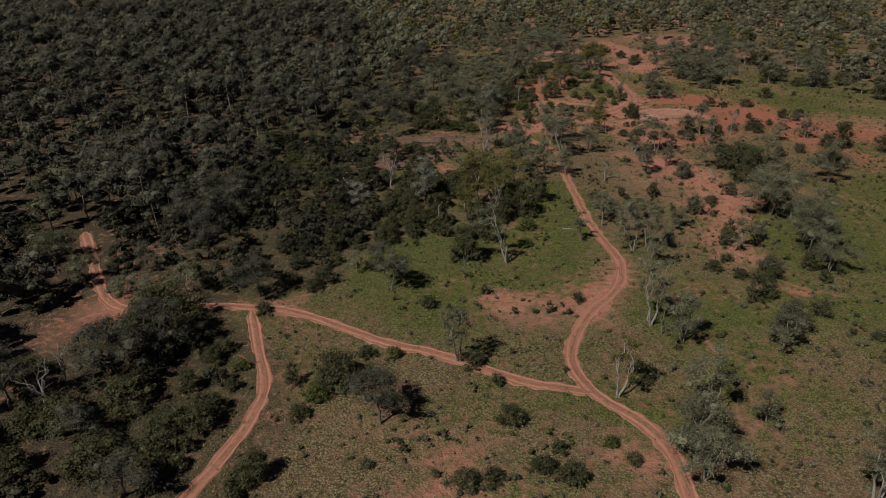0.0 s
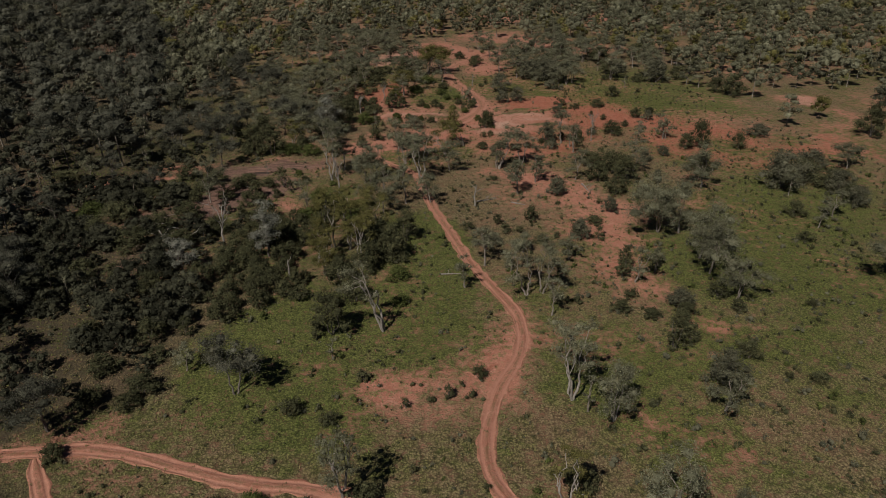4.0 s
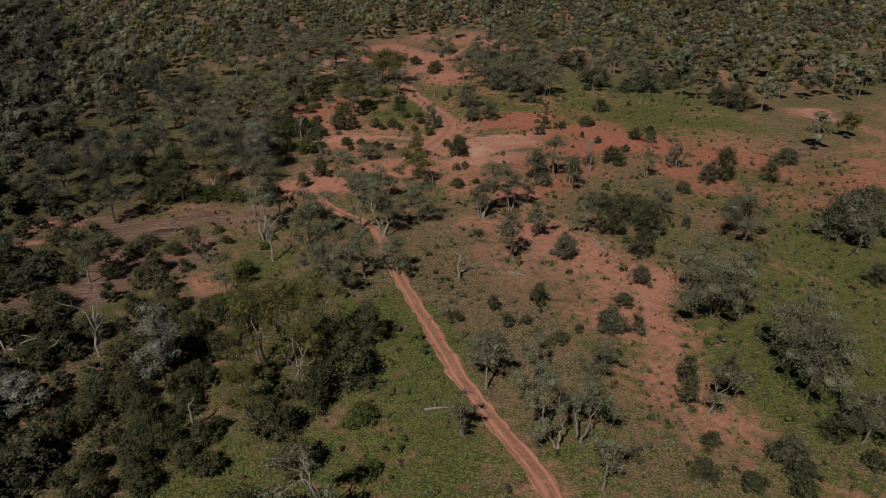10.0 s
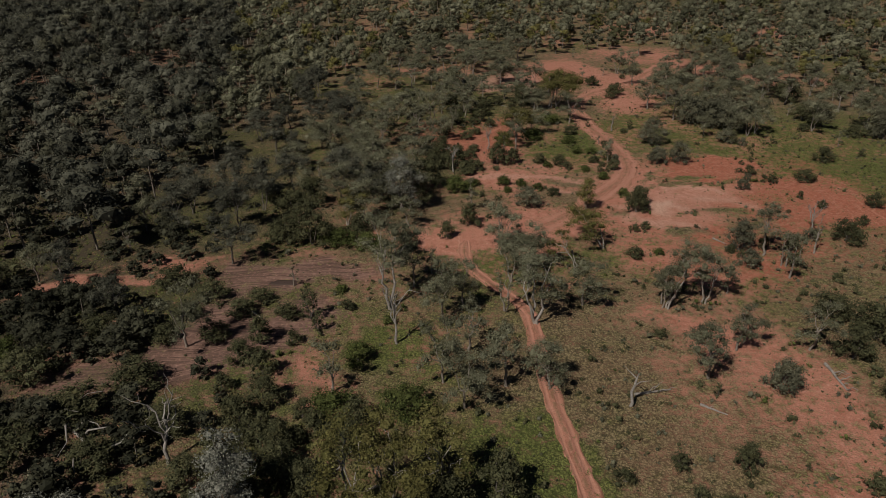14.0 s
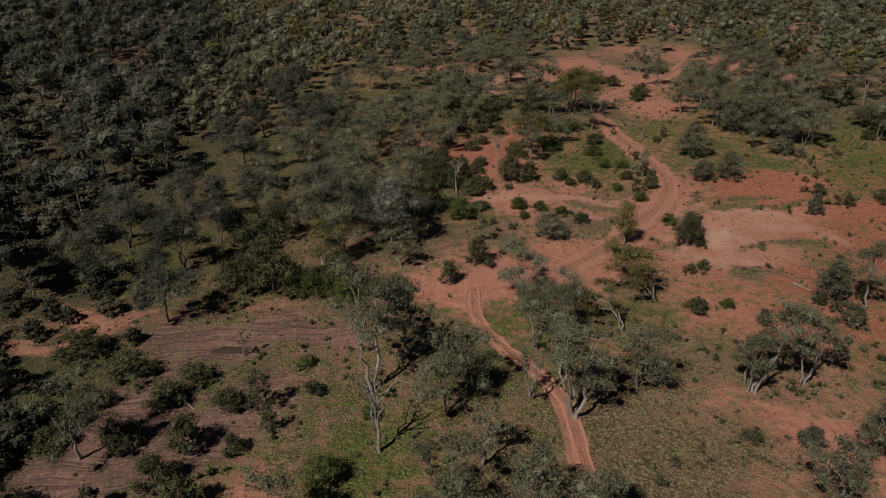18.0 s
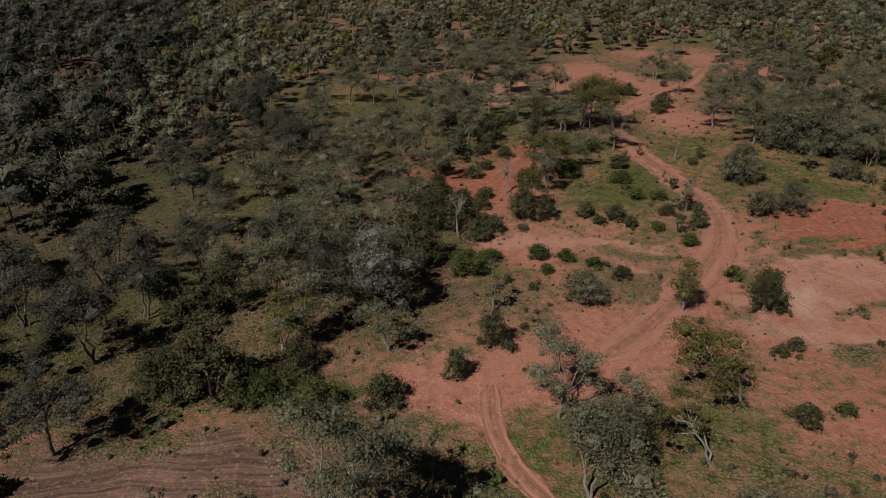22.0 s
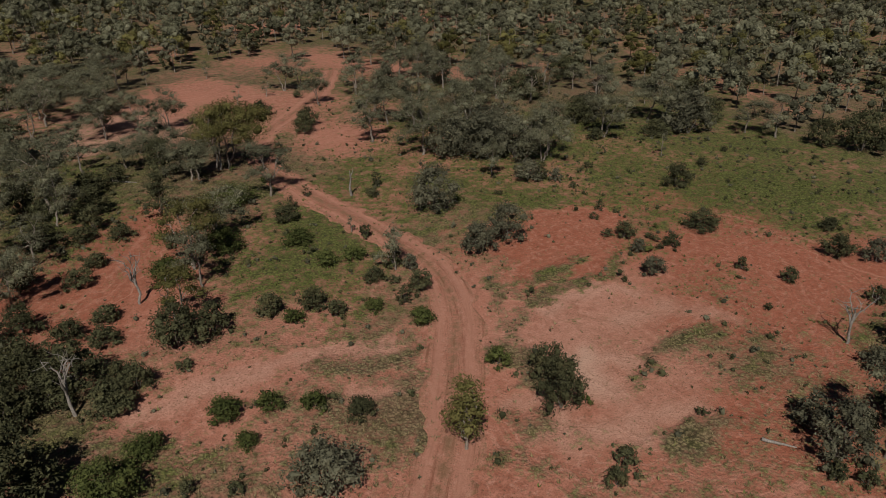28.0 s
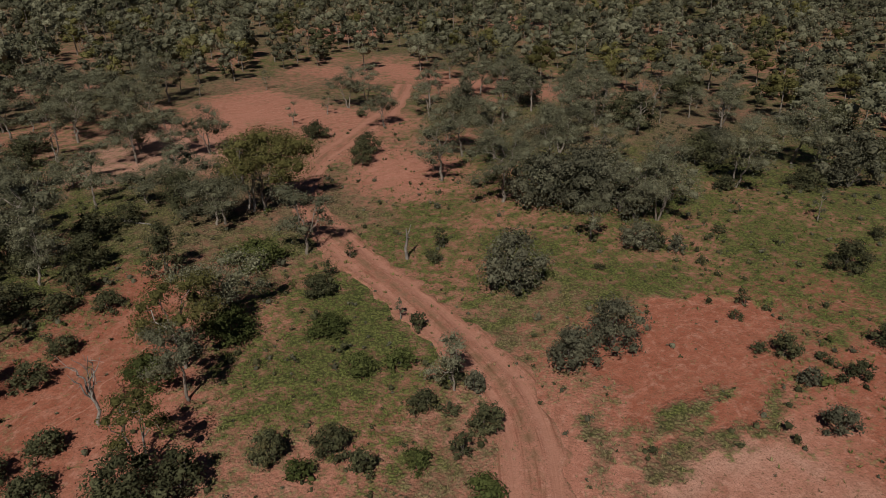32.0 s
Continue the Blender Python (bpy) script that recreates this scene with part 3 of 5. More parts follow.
BUSHES_B = [
    (96.3, 233.3, 0.8, 1.5), (97.9, 236.4, 0.8, 1.6), (94.0, 240.2, 1.2, 2.1), (97.1, 245.2, 1.2, 1.7),
    (100.2, 246.6, 1.9, 1.7), (38.7, 247.3, 1.1, 2.2), (129.2, 248.1, 1.7, 2.4), (64.6, 248.4, 0.9, 1.9),
    (138.9, 249.6, 1.1, 1.6), (104.4, 255.4, 1.1, 1.7), (113.5, 260.1, 1.1, 2.2), (93.2, 260.9, 0.8, 1.7),
    (77.9, 273.2, 1.4, 2.5), (65.4, 276.4, 2.2, 2.1), (69.7, 279.5, 2.2, 1.7), (99.3, 337.6, 1.7, 3.5)]
BUSHES_E2 = [
    (59.5, 138.7, 4.5, 3.0), (97.5, 126.8, 2.4, 3.9), (123.0, 182.2, 5.1, 5.4)]
BUSHES = BUSHES_E2 + BUSHES_A + BUSHES_B
SAPLINGS = [
    (34.4, 91.4, 6.6, 2.2), (3.8, 112.1, 4.0, 1.8), (4.8, 168.5, 8.0, 4.6), (97.0, 192.3, 4.9, 2.8),
    (108.1, 194.8, 6.1, 3.8), (78.9, 195.3, 6.6, 1.5), (-2.8, 196.4, 3.8, 1.9), (87.1, 199.2, 7.8, 1.5),
    (105.8, 203.8, 4.8, 3.1), (29.7, 224.1, 7.1, 3.5), (68.1, 263.7, 2.5, 1.2)]
SAPLINGS_E2 = [
    (57.6, 120.7, 7.4, 5.4), (78.0, 190.9, 8.2, 4.9), (109.0, 196.9, 8.2, 4.7)]
SAPLINGS = SAPLINGS + SAPLINGS_E2
DEAD_TREES = [
    (28.6, 246.6, 7.0, 3.6),     (-53.7, 73.8, 8.4, 5.4), (-55.0, 81.3, 7.2, 4.9), (-12.5, 157.7, 9.7, 5.4), (13.2, 178.6, 9.7, 5.5),
    (92.3, 208.3, 6.3, 3.5)]
DEAD_TREES_G1 = [
    (39.2, 262.9, 6.6, 3.2)]
DEAD_TREES = DEAD_TREES + DEAD_TREES_G1
STUMPS = [
    (-0.6, 138.1, 4.2, 1.1), (41.1, 162.3, 5.0, 1.0), (76.1, 202.7, 1.2, 0.9), (75.5, 275.6, 4.2, 1.2)]
# patches of ground: x, y, two half-widths, turn in degrees, strength
COVER_A = [
    (11, 100, 8.6, 6.5, -6, -0.45), (27, 107, 4.6, 9.6, -14, -0.4), (60, 144, 11.5, 21.3, -23, -0.2),
    (-27, 105, 6.0, 5.1, 14, -0.5), (-59, 100, 13.5, 6.2, 30, -0.6), (-27, 87, 6.0, 12.3, 17, -0.2),
    (18, 63, 4.1, 4.8, -16, -0.35), (-32, 67, 4.3, 6.5, 26, -0.25), (16, 103, 11.3, 5.9, -14, -0.15),
    (33, 107, 4.3, 14.0, -27, -0.35), (64, 144, 8.4, 15.0, -32, -0.25), (59, 118, 5.2, 11.9, -38, -0.4),
    (60, 105, 3.9, 5.6, -44, -0.5), (125, 181, 33.1, 24.8, -42, -0.3), (61, 188, 20.3, 24.5, -22, -0.12)]
COVER_B = [
    (-39, 162, 11.6, 11.6, 18, -0.15), (-3, 201, 14.9, 3.6, 7, -0.8), (-12, 181, 12.7, 9.9, 14, -0.4),
    (-28, 156, 7.1, 8.4, 31, -0.2), (-36, 201, 13.7, 1.6, 23, -0.9), (4, 172, 3.6, 7.0, 5, -0.4),
    (8, 158, 4.1, 3.2, 3, -0.5), (53, 158, 17.6, 19.5, -32, -0.1), (50, 175, 9.3, 6.5, -25, -0.1),
    (92, 199, 20.9, 22.0, -37, -0.1), (-33, 216, 4.3, 4.2, 20, -0.5), (25, 208, 6.5, 3.6, -8, -1),
    (33, 212, 6.8, 3.1, -13, -0.9), (43, 217, 7.2, 3.8, -19, -0.9), (42, 238, 12.4, 3.4, -14, -0.8)]
COVER_C = [
    (41, 266, 11.6, 18.1, -11, -0.5), (26, 218, 4.8, 5.0, -7, -0.5), (54, 196, 16.2, 9.7, -33, -0.1),
    (55, 175, 6.0, 3.0, -44, -0.4), (37, 213, 5.2, 5.6, -22, -1), (24, 206, 5.4, 4.1, -9, -1),
    (76, 225, 12.4, 12.8, -55, -0.75), (61, 218, 12.6, 5.8, -52, -0.25), (67, 237, 3.1, 11.8, -42, -1),
    (57, 228, 3.1, 10.2, -40, -1), (50, 241, 12.5, 2.8, -26, -0.6), (37, 242, 7.2, 3.4, -13, -0.5),
    (39, 228, 14.6, 3.0, -21, -0.2), (90, 244, 10.0, 8.2, -50, -0.9), (107, 227, 19.5, 11.2, -66, -0.45)]
COVER_D = [
    (95, 212, 11.3, 18.9, -72, -0.5), (36, 284, 11.8, 23.1, -7, -0.2), (56, 335, 17.0, 15.5, -12, -0.65),
    (86, 342, 18.4, 14.1, -22, -0.5), (90, 311, 10.4, 16.6, -28, -0.5), (64, 226.5, 4.2, 5.5, -47, 1.1),
    (57, 219, 4.6, 3.4, -30, 0.9), (80, 237, 7.5, 1.3, -49, 0.5), (68.5, 233, 1.6, 6.0, -37, 0.7),
    (91, 244, 7.1, 7.2, -56, -0.8), (124, 375, 24.0, 22.0, -27, -0.7), (149, 342, 27.8, 18.9, -40, -0.35),
    (68, 236, 8.1, 6.0, -48, -0.9), (77, 233, 11.1, 4.3, -59, -0.7), (77, 221, 23.3, 24.2, -59, -0.2)]
COVER_E = [
    (59, 248, 9.9, 7.3, -26, -0.15), (40, 278, 13.7, 22.8, 0, -0.15), (55, 246, 11.2, 7.1, -29, -0.25),
    (78, 239, 11.9, 10.8, -53, -0.2), (57, 251, 9.2, 6.9, -22, -0.1), (171, 221, 7.2, 5.7, -47, -0.8),
    (46, 220, 9.0, 6.1, -29, -0.6), (-15, 177, 13.4, 5.4, 27, -0.3), (-3, 186, 7.3, 6.6, 15, -0.3),
    (-57, 275, 40.6, 57.7, 24, 0.6), (-32, 220, 25.0, 8.5, 25, 0.5), (-30, 194, 11.9, 6.8, 31, 0.6),
    (39, 313, 17.8, 25.9, -6, 0.4), (48, 237, 9.7, 3.4, -25, 0.3), (-5, 125, 14.4, 10.1, 7, 0.5)]
COVER_F = [
    (39, 234, 10.7, 2.4, -15, -0.2), (65, 208, 23.9, 11.3, -54, -0.4), (29, 234, 11.6, 5.9, -11, -0.3),
    (-18, 233, 22.5, 19.5, 19, 0.3), (92, 118, 26, 34, -35, 0.2), (58, 138, 9, 20, -20, -0.25), (46, 112, 6, 10, -20, -0.2), (-16, 183, 15, 8, 14, -0.6),
    (84, 215, 9, 4, -35, 0.55), (68, 212, 8, 2.6, -20, 0.6), (52, 231, 8, 2.6, -25, 0.55), (145, 440, 16, 8, 0, -0.9),
    (209, 421, 14, 7, 0, -0.9), (83, 362, 9, 12, 0, -0.55), (46, 400, 18, 10, 0, -0.5), (44, 440, 20, 12, 0, -0.5), (100, 180, 14, 12, -30, -0.3)]
COVER = COVER_A + COVER_B + COVER_C + COVER_D + COVER_E + COVER_F
LUSH_A = [
    (-5, 111, 11.4, 13.2, 2, 0.6), (22, 137, 7.3, 28.1, -9, 0.4), (27, 72, 5.3, 5.9, -21, 0.5),
    (-49, 168, 13.2, 17.9, 16, 0.5), (-6, 121, 9.6, 11.3, 5, 0.6), (26, 141, 6.6, 21.9, -14, 0.5),
    (17, 119, 7.0, 8.0, -12, 0.5), (88, 132, 15.2, 22.4, -44, 0.4), (42, 92, 7.7, 5.7, -40, 0.45),
    (67, 96, 8.6, 12.7, -51, 0.25), (25, 154, 6.0, 13.1, -12, 0.5), (15, 179, 5.1, 9.5, -3, 0.4),
    (-47, 226, 23.0, 16.2, 23, 0.35), (64, 260, 10.2, 14.1, -21, 0.6), (-10, 214, 11.1, 6.1, 17, 0.4)]
LUSH_B = [
    (120, 264, 48.5, 26.1, -52, 0.7), (61, 262, 8.1, 13.5, -27, 0.6), (91, 289, 11.2, 26.1, -34, 0.55),
    (47, 168, 15.5, 21.6, -25, -0.3), (-33, 223, 25.4, 9.9, 25, 0.7), (-30, 194, 11.9, 6.8, 31, 0.5),
    (-5, 125, 14.4, 10.1, 7, 0.7), (96, 122, 26, 36, -35, 0.35), (48, 88, 14, 16, 0, 0.3), (55, 174, 24, 20, 0, -0.4)]
LUSH = LUSH_A + LUSH_B
MUD = [
    (-10, 190, 11.1, 13.9, 4, 0.7), (-39, 162, 11.6, 11.6, 18, 0.5), (-3, 201, 16.9, 4.9, 7, 0.75),
    (-12, 181, 12.7, 9.9, 14, 0.9), (-28, 156, 7.1, 8.4, 31, 0.7), (-1, 201, 14.7, 6.7, 10, 0.6),
    (-15, 177, 13.4, 5.4, 27, 0.8), (-3, 186, 7.3, 6.6, 15, 0.7), (-16, 183, 15, 8, 14, 0.8)]
PALE = [
    (76, 225, 10.6, 9.9, -55, 0.25), (56, 335, 17.0, 15.5, -12, 0.5), (71, 222, 2.3, 3.4, -55, 0.6),
    (64, 214, 5.2, 1.8, -58, 0.6), (54, 230, 3.1, 1.5, -36, 0.5), (171, 221, 6.5, 5.0, -47, 0.4)]
IRON = [
    (125, 181, 33.1, 24.8, -42, 0.9), (92, 199, 20.9, 22.0, -37, 0.5), (90, 244, 11.5, 9.1, -50, 0.8),
    (108, 227, 22.5, 15.0, -66, 1), (93, 211, 12.8, 21.8, -72, 0.6), (36, 284, 11.8, 23.1, -7, 0.3),
    (91, 244, 8.2, 9.3, -56, 1), (40, 278, 13.7, 22.8, 0, 0.3), (34, 279, 13.1, 25.8, -4, 0.6),
    (65, 208, 23.9, 11.3, -54, 0.4), (109, 241, 12.7, 18.0, -64, 0.4)]
# stands of trees and thickets of shrubs: x, y, two half-widths, turn, trees in each hundred square metres
WOODS = [(-150, 360, 195, 150, 0, 3.4), (-95, 180, 75, 110, 0, 3.2), (90, 540, 380, 185, 0, 1.6), (280, 350, 150, 110, 0, 1.4),
         (24, 300, 26, 36, 0, 1.6), (-38, 262, 60, 44, 0, 5.5), (20, 380, 60, 40, 0, 1.4), (-75, 130, 30, 60, 0, 2.0), (150, 360, 60, 40, 0, 1.0), (205, 275, 55, 40, 0, 1.6), (150, 312, 45, 22, 0, 1.2), (-28, 250, 45, 36, 0, 3.0)]
THICKETS = [(-38, 70, 15, 20, 0, 12.0), (-32, 150, 26, 26, 0, 14.0), (-8, 150, 12, 22, 0, 6.0), (-58, 128, 22, 26, 0, 4.0), (-28, 122, 18, 10, 0, 3.0),
            (-28, 186, 16, 9, 0, 5.0), (5, 155, 8, 18, 0, 3.0), (-5, 214, 22, 7, 0, 2.5), (-46, 165, 20, 20, 0, 13.0), (-24, 166, 14, 12, 0, 10.0), (-20, 192, 12, 5, 0, 8.0), (-38, 184, 12, 8, 0, 9.0), (-42, 190, 14, 8, 0, 6.0), (-30, 176, 18, 10, 0, 6.0), (-28, 205, 12, 6, 0, 4.0), (24, 254, 9, 9, 0, 7.0), (22, 268, 10, 8, 0, 4.0), (-6, 123, 14, 11, 0, -14.0)]
# the wheel tracks: centre lines and half-widths
TRACKS = [
    ("red dirt vehicle track winding through dry grass", 1.25,
     [(24, 40), (27, 52), (28, 63), (26, 70), (22, 75), (20, 79), (19, 85), (21, 92), (25, 99), (30, 105), (33, 111), (34, 118),
      (33, 127), (32, 136), (32, 151), (32, 165), (33, 180), (33, 185), (30, 192), (27, 198), (26, 205), (27, 210)]),
    ("red dirt side track with two wheel ruts", 1.25,
     [(21, 77), (13, 79), (6, 83), (-1, 87), (-8, 90), (-15, 94), (-21, 98), (-27, 101), (-33, 102), (-38, 103), (-45, 103), (-53, 102),
      (-60, 106), (-67, 117), (-78, 136)]),
    ("narrow red dirt wheel track between shrubs", 1.1,
     [(-33, 101), (-31, 95), (-29, 89), (-26, 80), (-26, 75), (-27, 69), (-29, 63), (-33, 54)]),
    ("wide red dirt track with churned wheel ruts", 2.9,
     [(40, 213), (47, 218.5), (53, 224), (59, 231), (66, 239), (70, 247), (71, 255), (71, 264), (70.5, 278), (71, 294), (75, 308), (84, 319), (94, 327), (108, 341),
      (122, 360)]),
]


# bands of fresh growth over the cleared earth, and pale scraped lanes
GROWTH = [
    [(66.6, 230.6), (70.7, 233.0), (75.0, 234.1), (79.9, 234.3), (86.2, 232.6)], [(69.8, 217.1), (74.1, 219.3), (78.5, 219.4), (82.8, 218.6)],
    [(65.2, 210.4), (68.4, 210.4), (72.3, 210.9)], [(73.2, 240.8), (68.8, 234.6), (64.6, 229.7)], [(80.3, 234.1), (85.5, 232.7), (90.6, 234.6)],
    [(77.0, 238.1), (83.1, 238.0), (87.2, 237.7)], [(48.6, 239.3), (52.5, 237.2), (56.5, 235.2)], [(50.2, 220.4), (53.4, 218.6), (55.3, 215.4)]]
SCRAPES = [
    [(58.1, 218.1), (64.3, 214.8), (72.1, 212.1)], [(67.9, 224.4), (71.1, 221.8), (71.8, 220.0)], [(77.1, 226.2), (84.7, 223.6), (87.8, 218.6)],
    [(59.7, 223.9), (62.4, 222.2)], [(49.7, 232.8), (55.0, 229.5)], [(33.2, 243.4), (37.2, 243.1), (42.1, 243.0), (49.6, 241.0), (56.8, 237.5)],
    [(66.5, 223.2), (62.0, 220.5), (59.7, 215.8)], [(74.1, 232.7), (81.7, 232.0), (84.8, 228.0)]]


def grain(x, y, size, seed=0):
    """Smooth noise from 0 to 1 over arrays of places, with humps of that size."""
    x, y = np.asarray(x, float) / size + 91.7 * seed, np.asarray(y, float) / size + 37.3 * seed
    i, j = np.floor(x).astype(np.int64), np.floor(y).astype(np.int64)
    u, v = x - i, y - j
    u, v = u * u * (3 - 2 * u), v * v * (3 - 2 * v)

    def dice(a, b):
        k = (a * 374761393 + b * 668265263 + seed * 1442695041) & 0xFFFFFFFF
        k = ((k ^ (k >> 13)) * 1274126177) & 0xFFFFFFFF
        return ((k ^ (k >> 16)) & 0xFFFF) / 65535.0
    return (dice(i, j) * (1 - u) + dice(i + 1, j) * u) * (1 - v) + (dice(i, j + 1) * (1 - u) + dice(i + 1, j + 1) * u) * v


def rise(x, y):
    """The height of the ground."""
    return 0.5 * (grain(x, y, 38, 1) - 0.5) + 0.22 * (grain(x, y, 9, 2) - 0.5)


def patches(x, y, rows, value):
    """Adds soft-edged, uneven ovals to a value over the plan."""
    wx = x + 9 * (grain(x, y, 19, 13) - 0.5) + 7 * (grain(x, y, 7, 3) - 0.5) + 4 * (grain(x, y, 2.6, 5) - 0.5)
    wy = y + 9 * (grain(x, y, 19, 14) - 0.5) + 7 * (grain(x, y, 7, 4) - 0.5) + 4 * (grain(x, y, 2.6, 6) - 0.5)
    for cx, cy, rx, ry, turn, strength in rows:
        c, s = math.cos(radians(turn)), math.sin(radians(turn))
        a, b = ((wx - cx) * c + (wy - cy) * s) / rx, (-(wx - cx) * s + (wy - cy) * c) / ry
        value = value + strength * np.clip((1.45 - np.sqrt(a * a + b * b)) / 0.9, 0, 1)
    return value


def smooth_line(points, step=0.7):
    """A Catmull-Rom line through the points, at even steps."""
    p = np.array([points[0], *points, points[-1]], float)
    out = []
    for k in range(1, len(p) - 2):
        n = max(2, int(np.hypot(*(p[k + 1] - p[k])) / step))
        for t in np.arange(n) / n:
            out.append(0.5 * (2 * p[k] + (p[k + 1] - p[k - 1]) * t + (2 * p[k - 1] - 5 * p[k] + 4 * p[k + 1] - p[k + 2]) * t * t
                              + (3 * p[k] - p[k - 1] - 3 * p[k + 1] + p[k + 2]) * t ** 3))
    out.append(p[-2])
    return np.array(out)


def along_lines(x, y, lines, half):
    """1 on a set of lines, fading to 0 at about half to either side, with ragged edges."""
    dots = np.concatenate([smooth_line(line, 1.0) for line in lines])
    out = np.zeros(len(x))
    close = np.where((x > dots[:, 0].min() - 5) & (x < dots[:, 0].max() + 5) & (y > dots[:, 1].min() - 5) & (y < dots[:, 1].max() + 5))[0]
    wx, wy = x[close] + 2.2 * (grain(x[close], y[close], 2.8, 51) - 0.5), y[close] + 2.2 * (grain(x[close], y[close], 2.8, 52) - 0.5)
    for k in range(0, len(close), 4000):
        d = np.sqrt(((wx[k:k + 4000, None] - dots[None, :, 0]) ** 2 + (wy[k:k + 4000, None] - dots[None, :, 1]) ** 2).min(1))
        out[close[k:k + 4000]] = np.clip((1.5 * half - d) / half, 0, 1)
    return out


LINES = [(label, half, smooth_line(points)) for label, half, points in TRACKS]
LINE_DOTS = np.concatenate([line[::4] for _, _, line in LINES])


def off_track(x, y):
    """The distance to the nearest track's centre."""
    x, y = np.atleast_1d(x), np.atleast_1d(y)
    out = np.empty(len(x))
    for k in range(0, len(x), 4000):
        d = (x[k:k + 4000, None] - LINE_DOTS[None, :, 0]) ** 2 + (y[k:k + 4000, None] - LINE_DOTS[None, :, 1]) ** 2
        out[k:k + 4000] = np.sqrt(d.min(1))
    return out


def cover_at(x, y):
    base = np.where(y < 190, 0.86, 0.72) + 0.6 * (grain(x, y, 30, 7) - 0.5) + 0.6 * (grain(x, y, 8, 17) - 0.5)
    return np.clip(np.clip(patches(x, y, COVER, base), -0.25, 1) + 0.75 * along_lines(x, y, GROWTH, 1.0) - 0.5 * along_lines(x, y, SCRAPES, 1.2), -0.4, 1)


def lush_at(x, y):
    base = np.where(y < 190, 0.38, 0.3) + 0.8 * (grain(x, y, 26, 8) - 0.5) + 0.6 * (grain(x, y, 8, 9) - 0.5)
    return np.clip(patches(x, y, LUSH, base) + 0.12 * along_lines(x, y, GROWTH, 1.0), 0, 1)


def mesh_of(name, verts, faces, material, values=None, smooth=False):
    """A mesh from arrays: places, and faces all with as many corners."""
    me = bpy.data.meshes.new(name)
    verts, faces = np.asarray(verts, np.float32), np.asarray(faces, np.int32)
    k = faces.shape[1]
    me.vertices.add(len(verts))
    me.vertices.foreach_set("co", verts.ravel())
    me.loops.add(faces.size)
    me.loops.foreach_set("vertex_index", faces.ravel())
    me.polygons.add(len(faces))
    me.polygons.foreach_set("loop_start", np.arange(0, faces.size, k, dtype=np.int32))
    me.polygons.foreach_set("use_smooth", np.full(len(faces), smooth))
    me.update(calc_edges=True)
    me.materials.append(material)
    for key, value in (values or {}).items():
        me.attributes.new(key, "FLOAT", "POINT").data.foreach_set("value", np.asarray(value, np.float32))
    return me


# ---- ground ----
def build_ground():
    far = np.array([8, 20, 40, 75, 130, 220, 380, 700, 1200, 2200, 3500], float)
    xs = np.concatenate([-120 - far[::-1], np.arange(-120, 221, 1.2), 220 + far])
    ys = np.concatenate([35 - far[::-1], np.arange(35, 401, 1.2), 400 + far])
    gx, gy = np.meshgrid(xs, ys)
    x, y = gx.ravel(), gy.ravel()
    n, m = len(xs), len(ys)
    i = (np.arange(m - 1)[:, None] * n + np.arange(n - 1)[None, :]).ravel()
    faces = np.stack([i, i + 1, i + n + 1, i + n], 1)
    values = {"cover": cover_at(x, y), "lush": lush_at(x, y), "mud": np.clip(patches(x, y, MUD, 0 * x), 0, 1),
              "pale": np.clip(patches(x, y, PALE, 0 * x) + 0.4 * along_lines(x, y, SCRAPES, 1.2), 0, 1), "iron": np.clip(patches(x, y, IRON, 0.15 + 0 * x), 0, 1),
              # painted floor shade and litter under the stands, stronger to the left
              "litter_shade": np.clip(patches(x, y, WOODS + THICKETS, 0 * x) * 0.3, 0, 1) * np.clip(cover_at(x, y) + 0.4, 0, 1) * np.clip((5 - x) / 45, 0.2, 1)}
    me = mesh_of("ground", np.stack([x, y, rise(x, y)], 1), faces, GROUND, values, True)
    tagged(new("ground", me), "red earth with dry tussock grass and green patches", "ground", kind="structure")


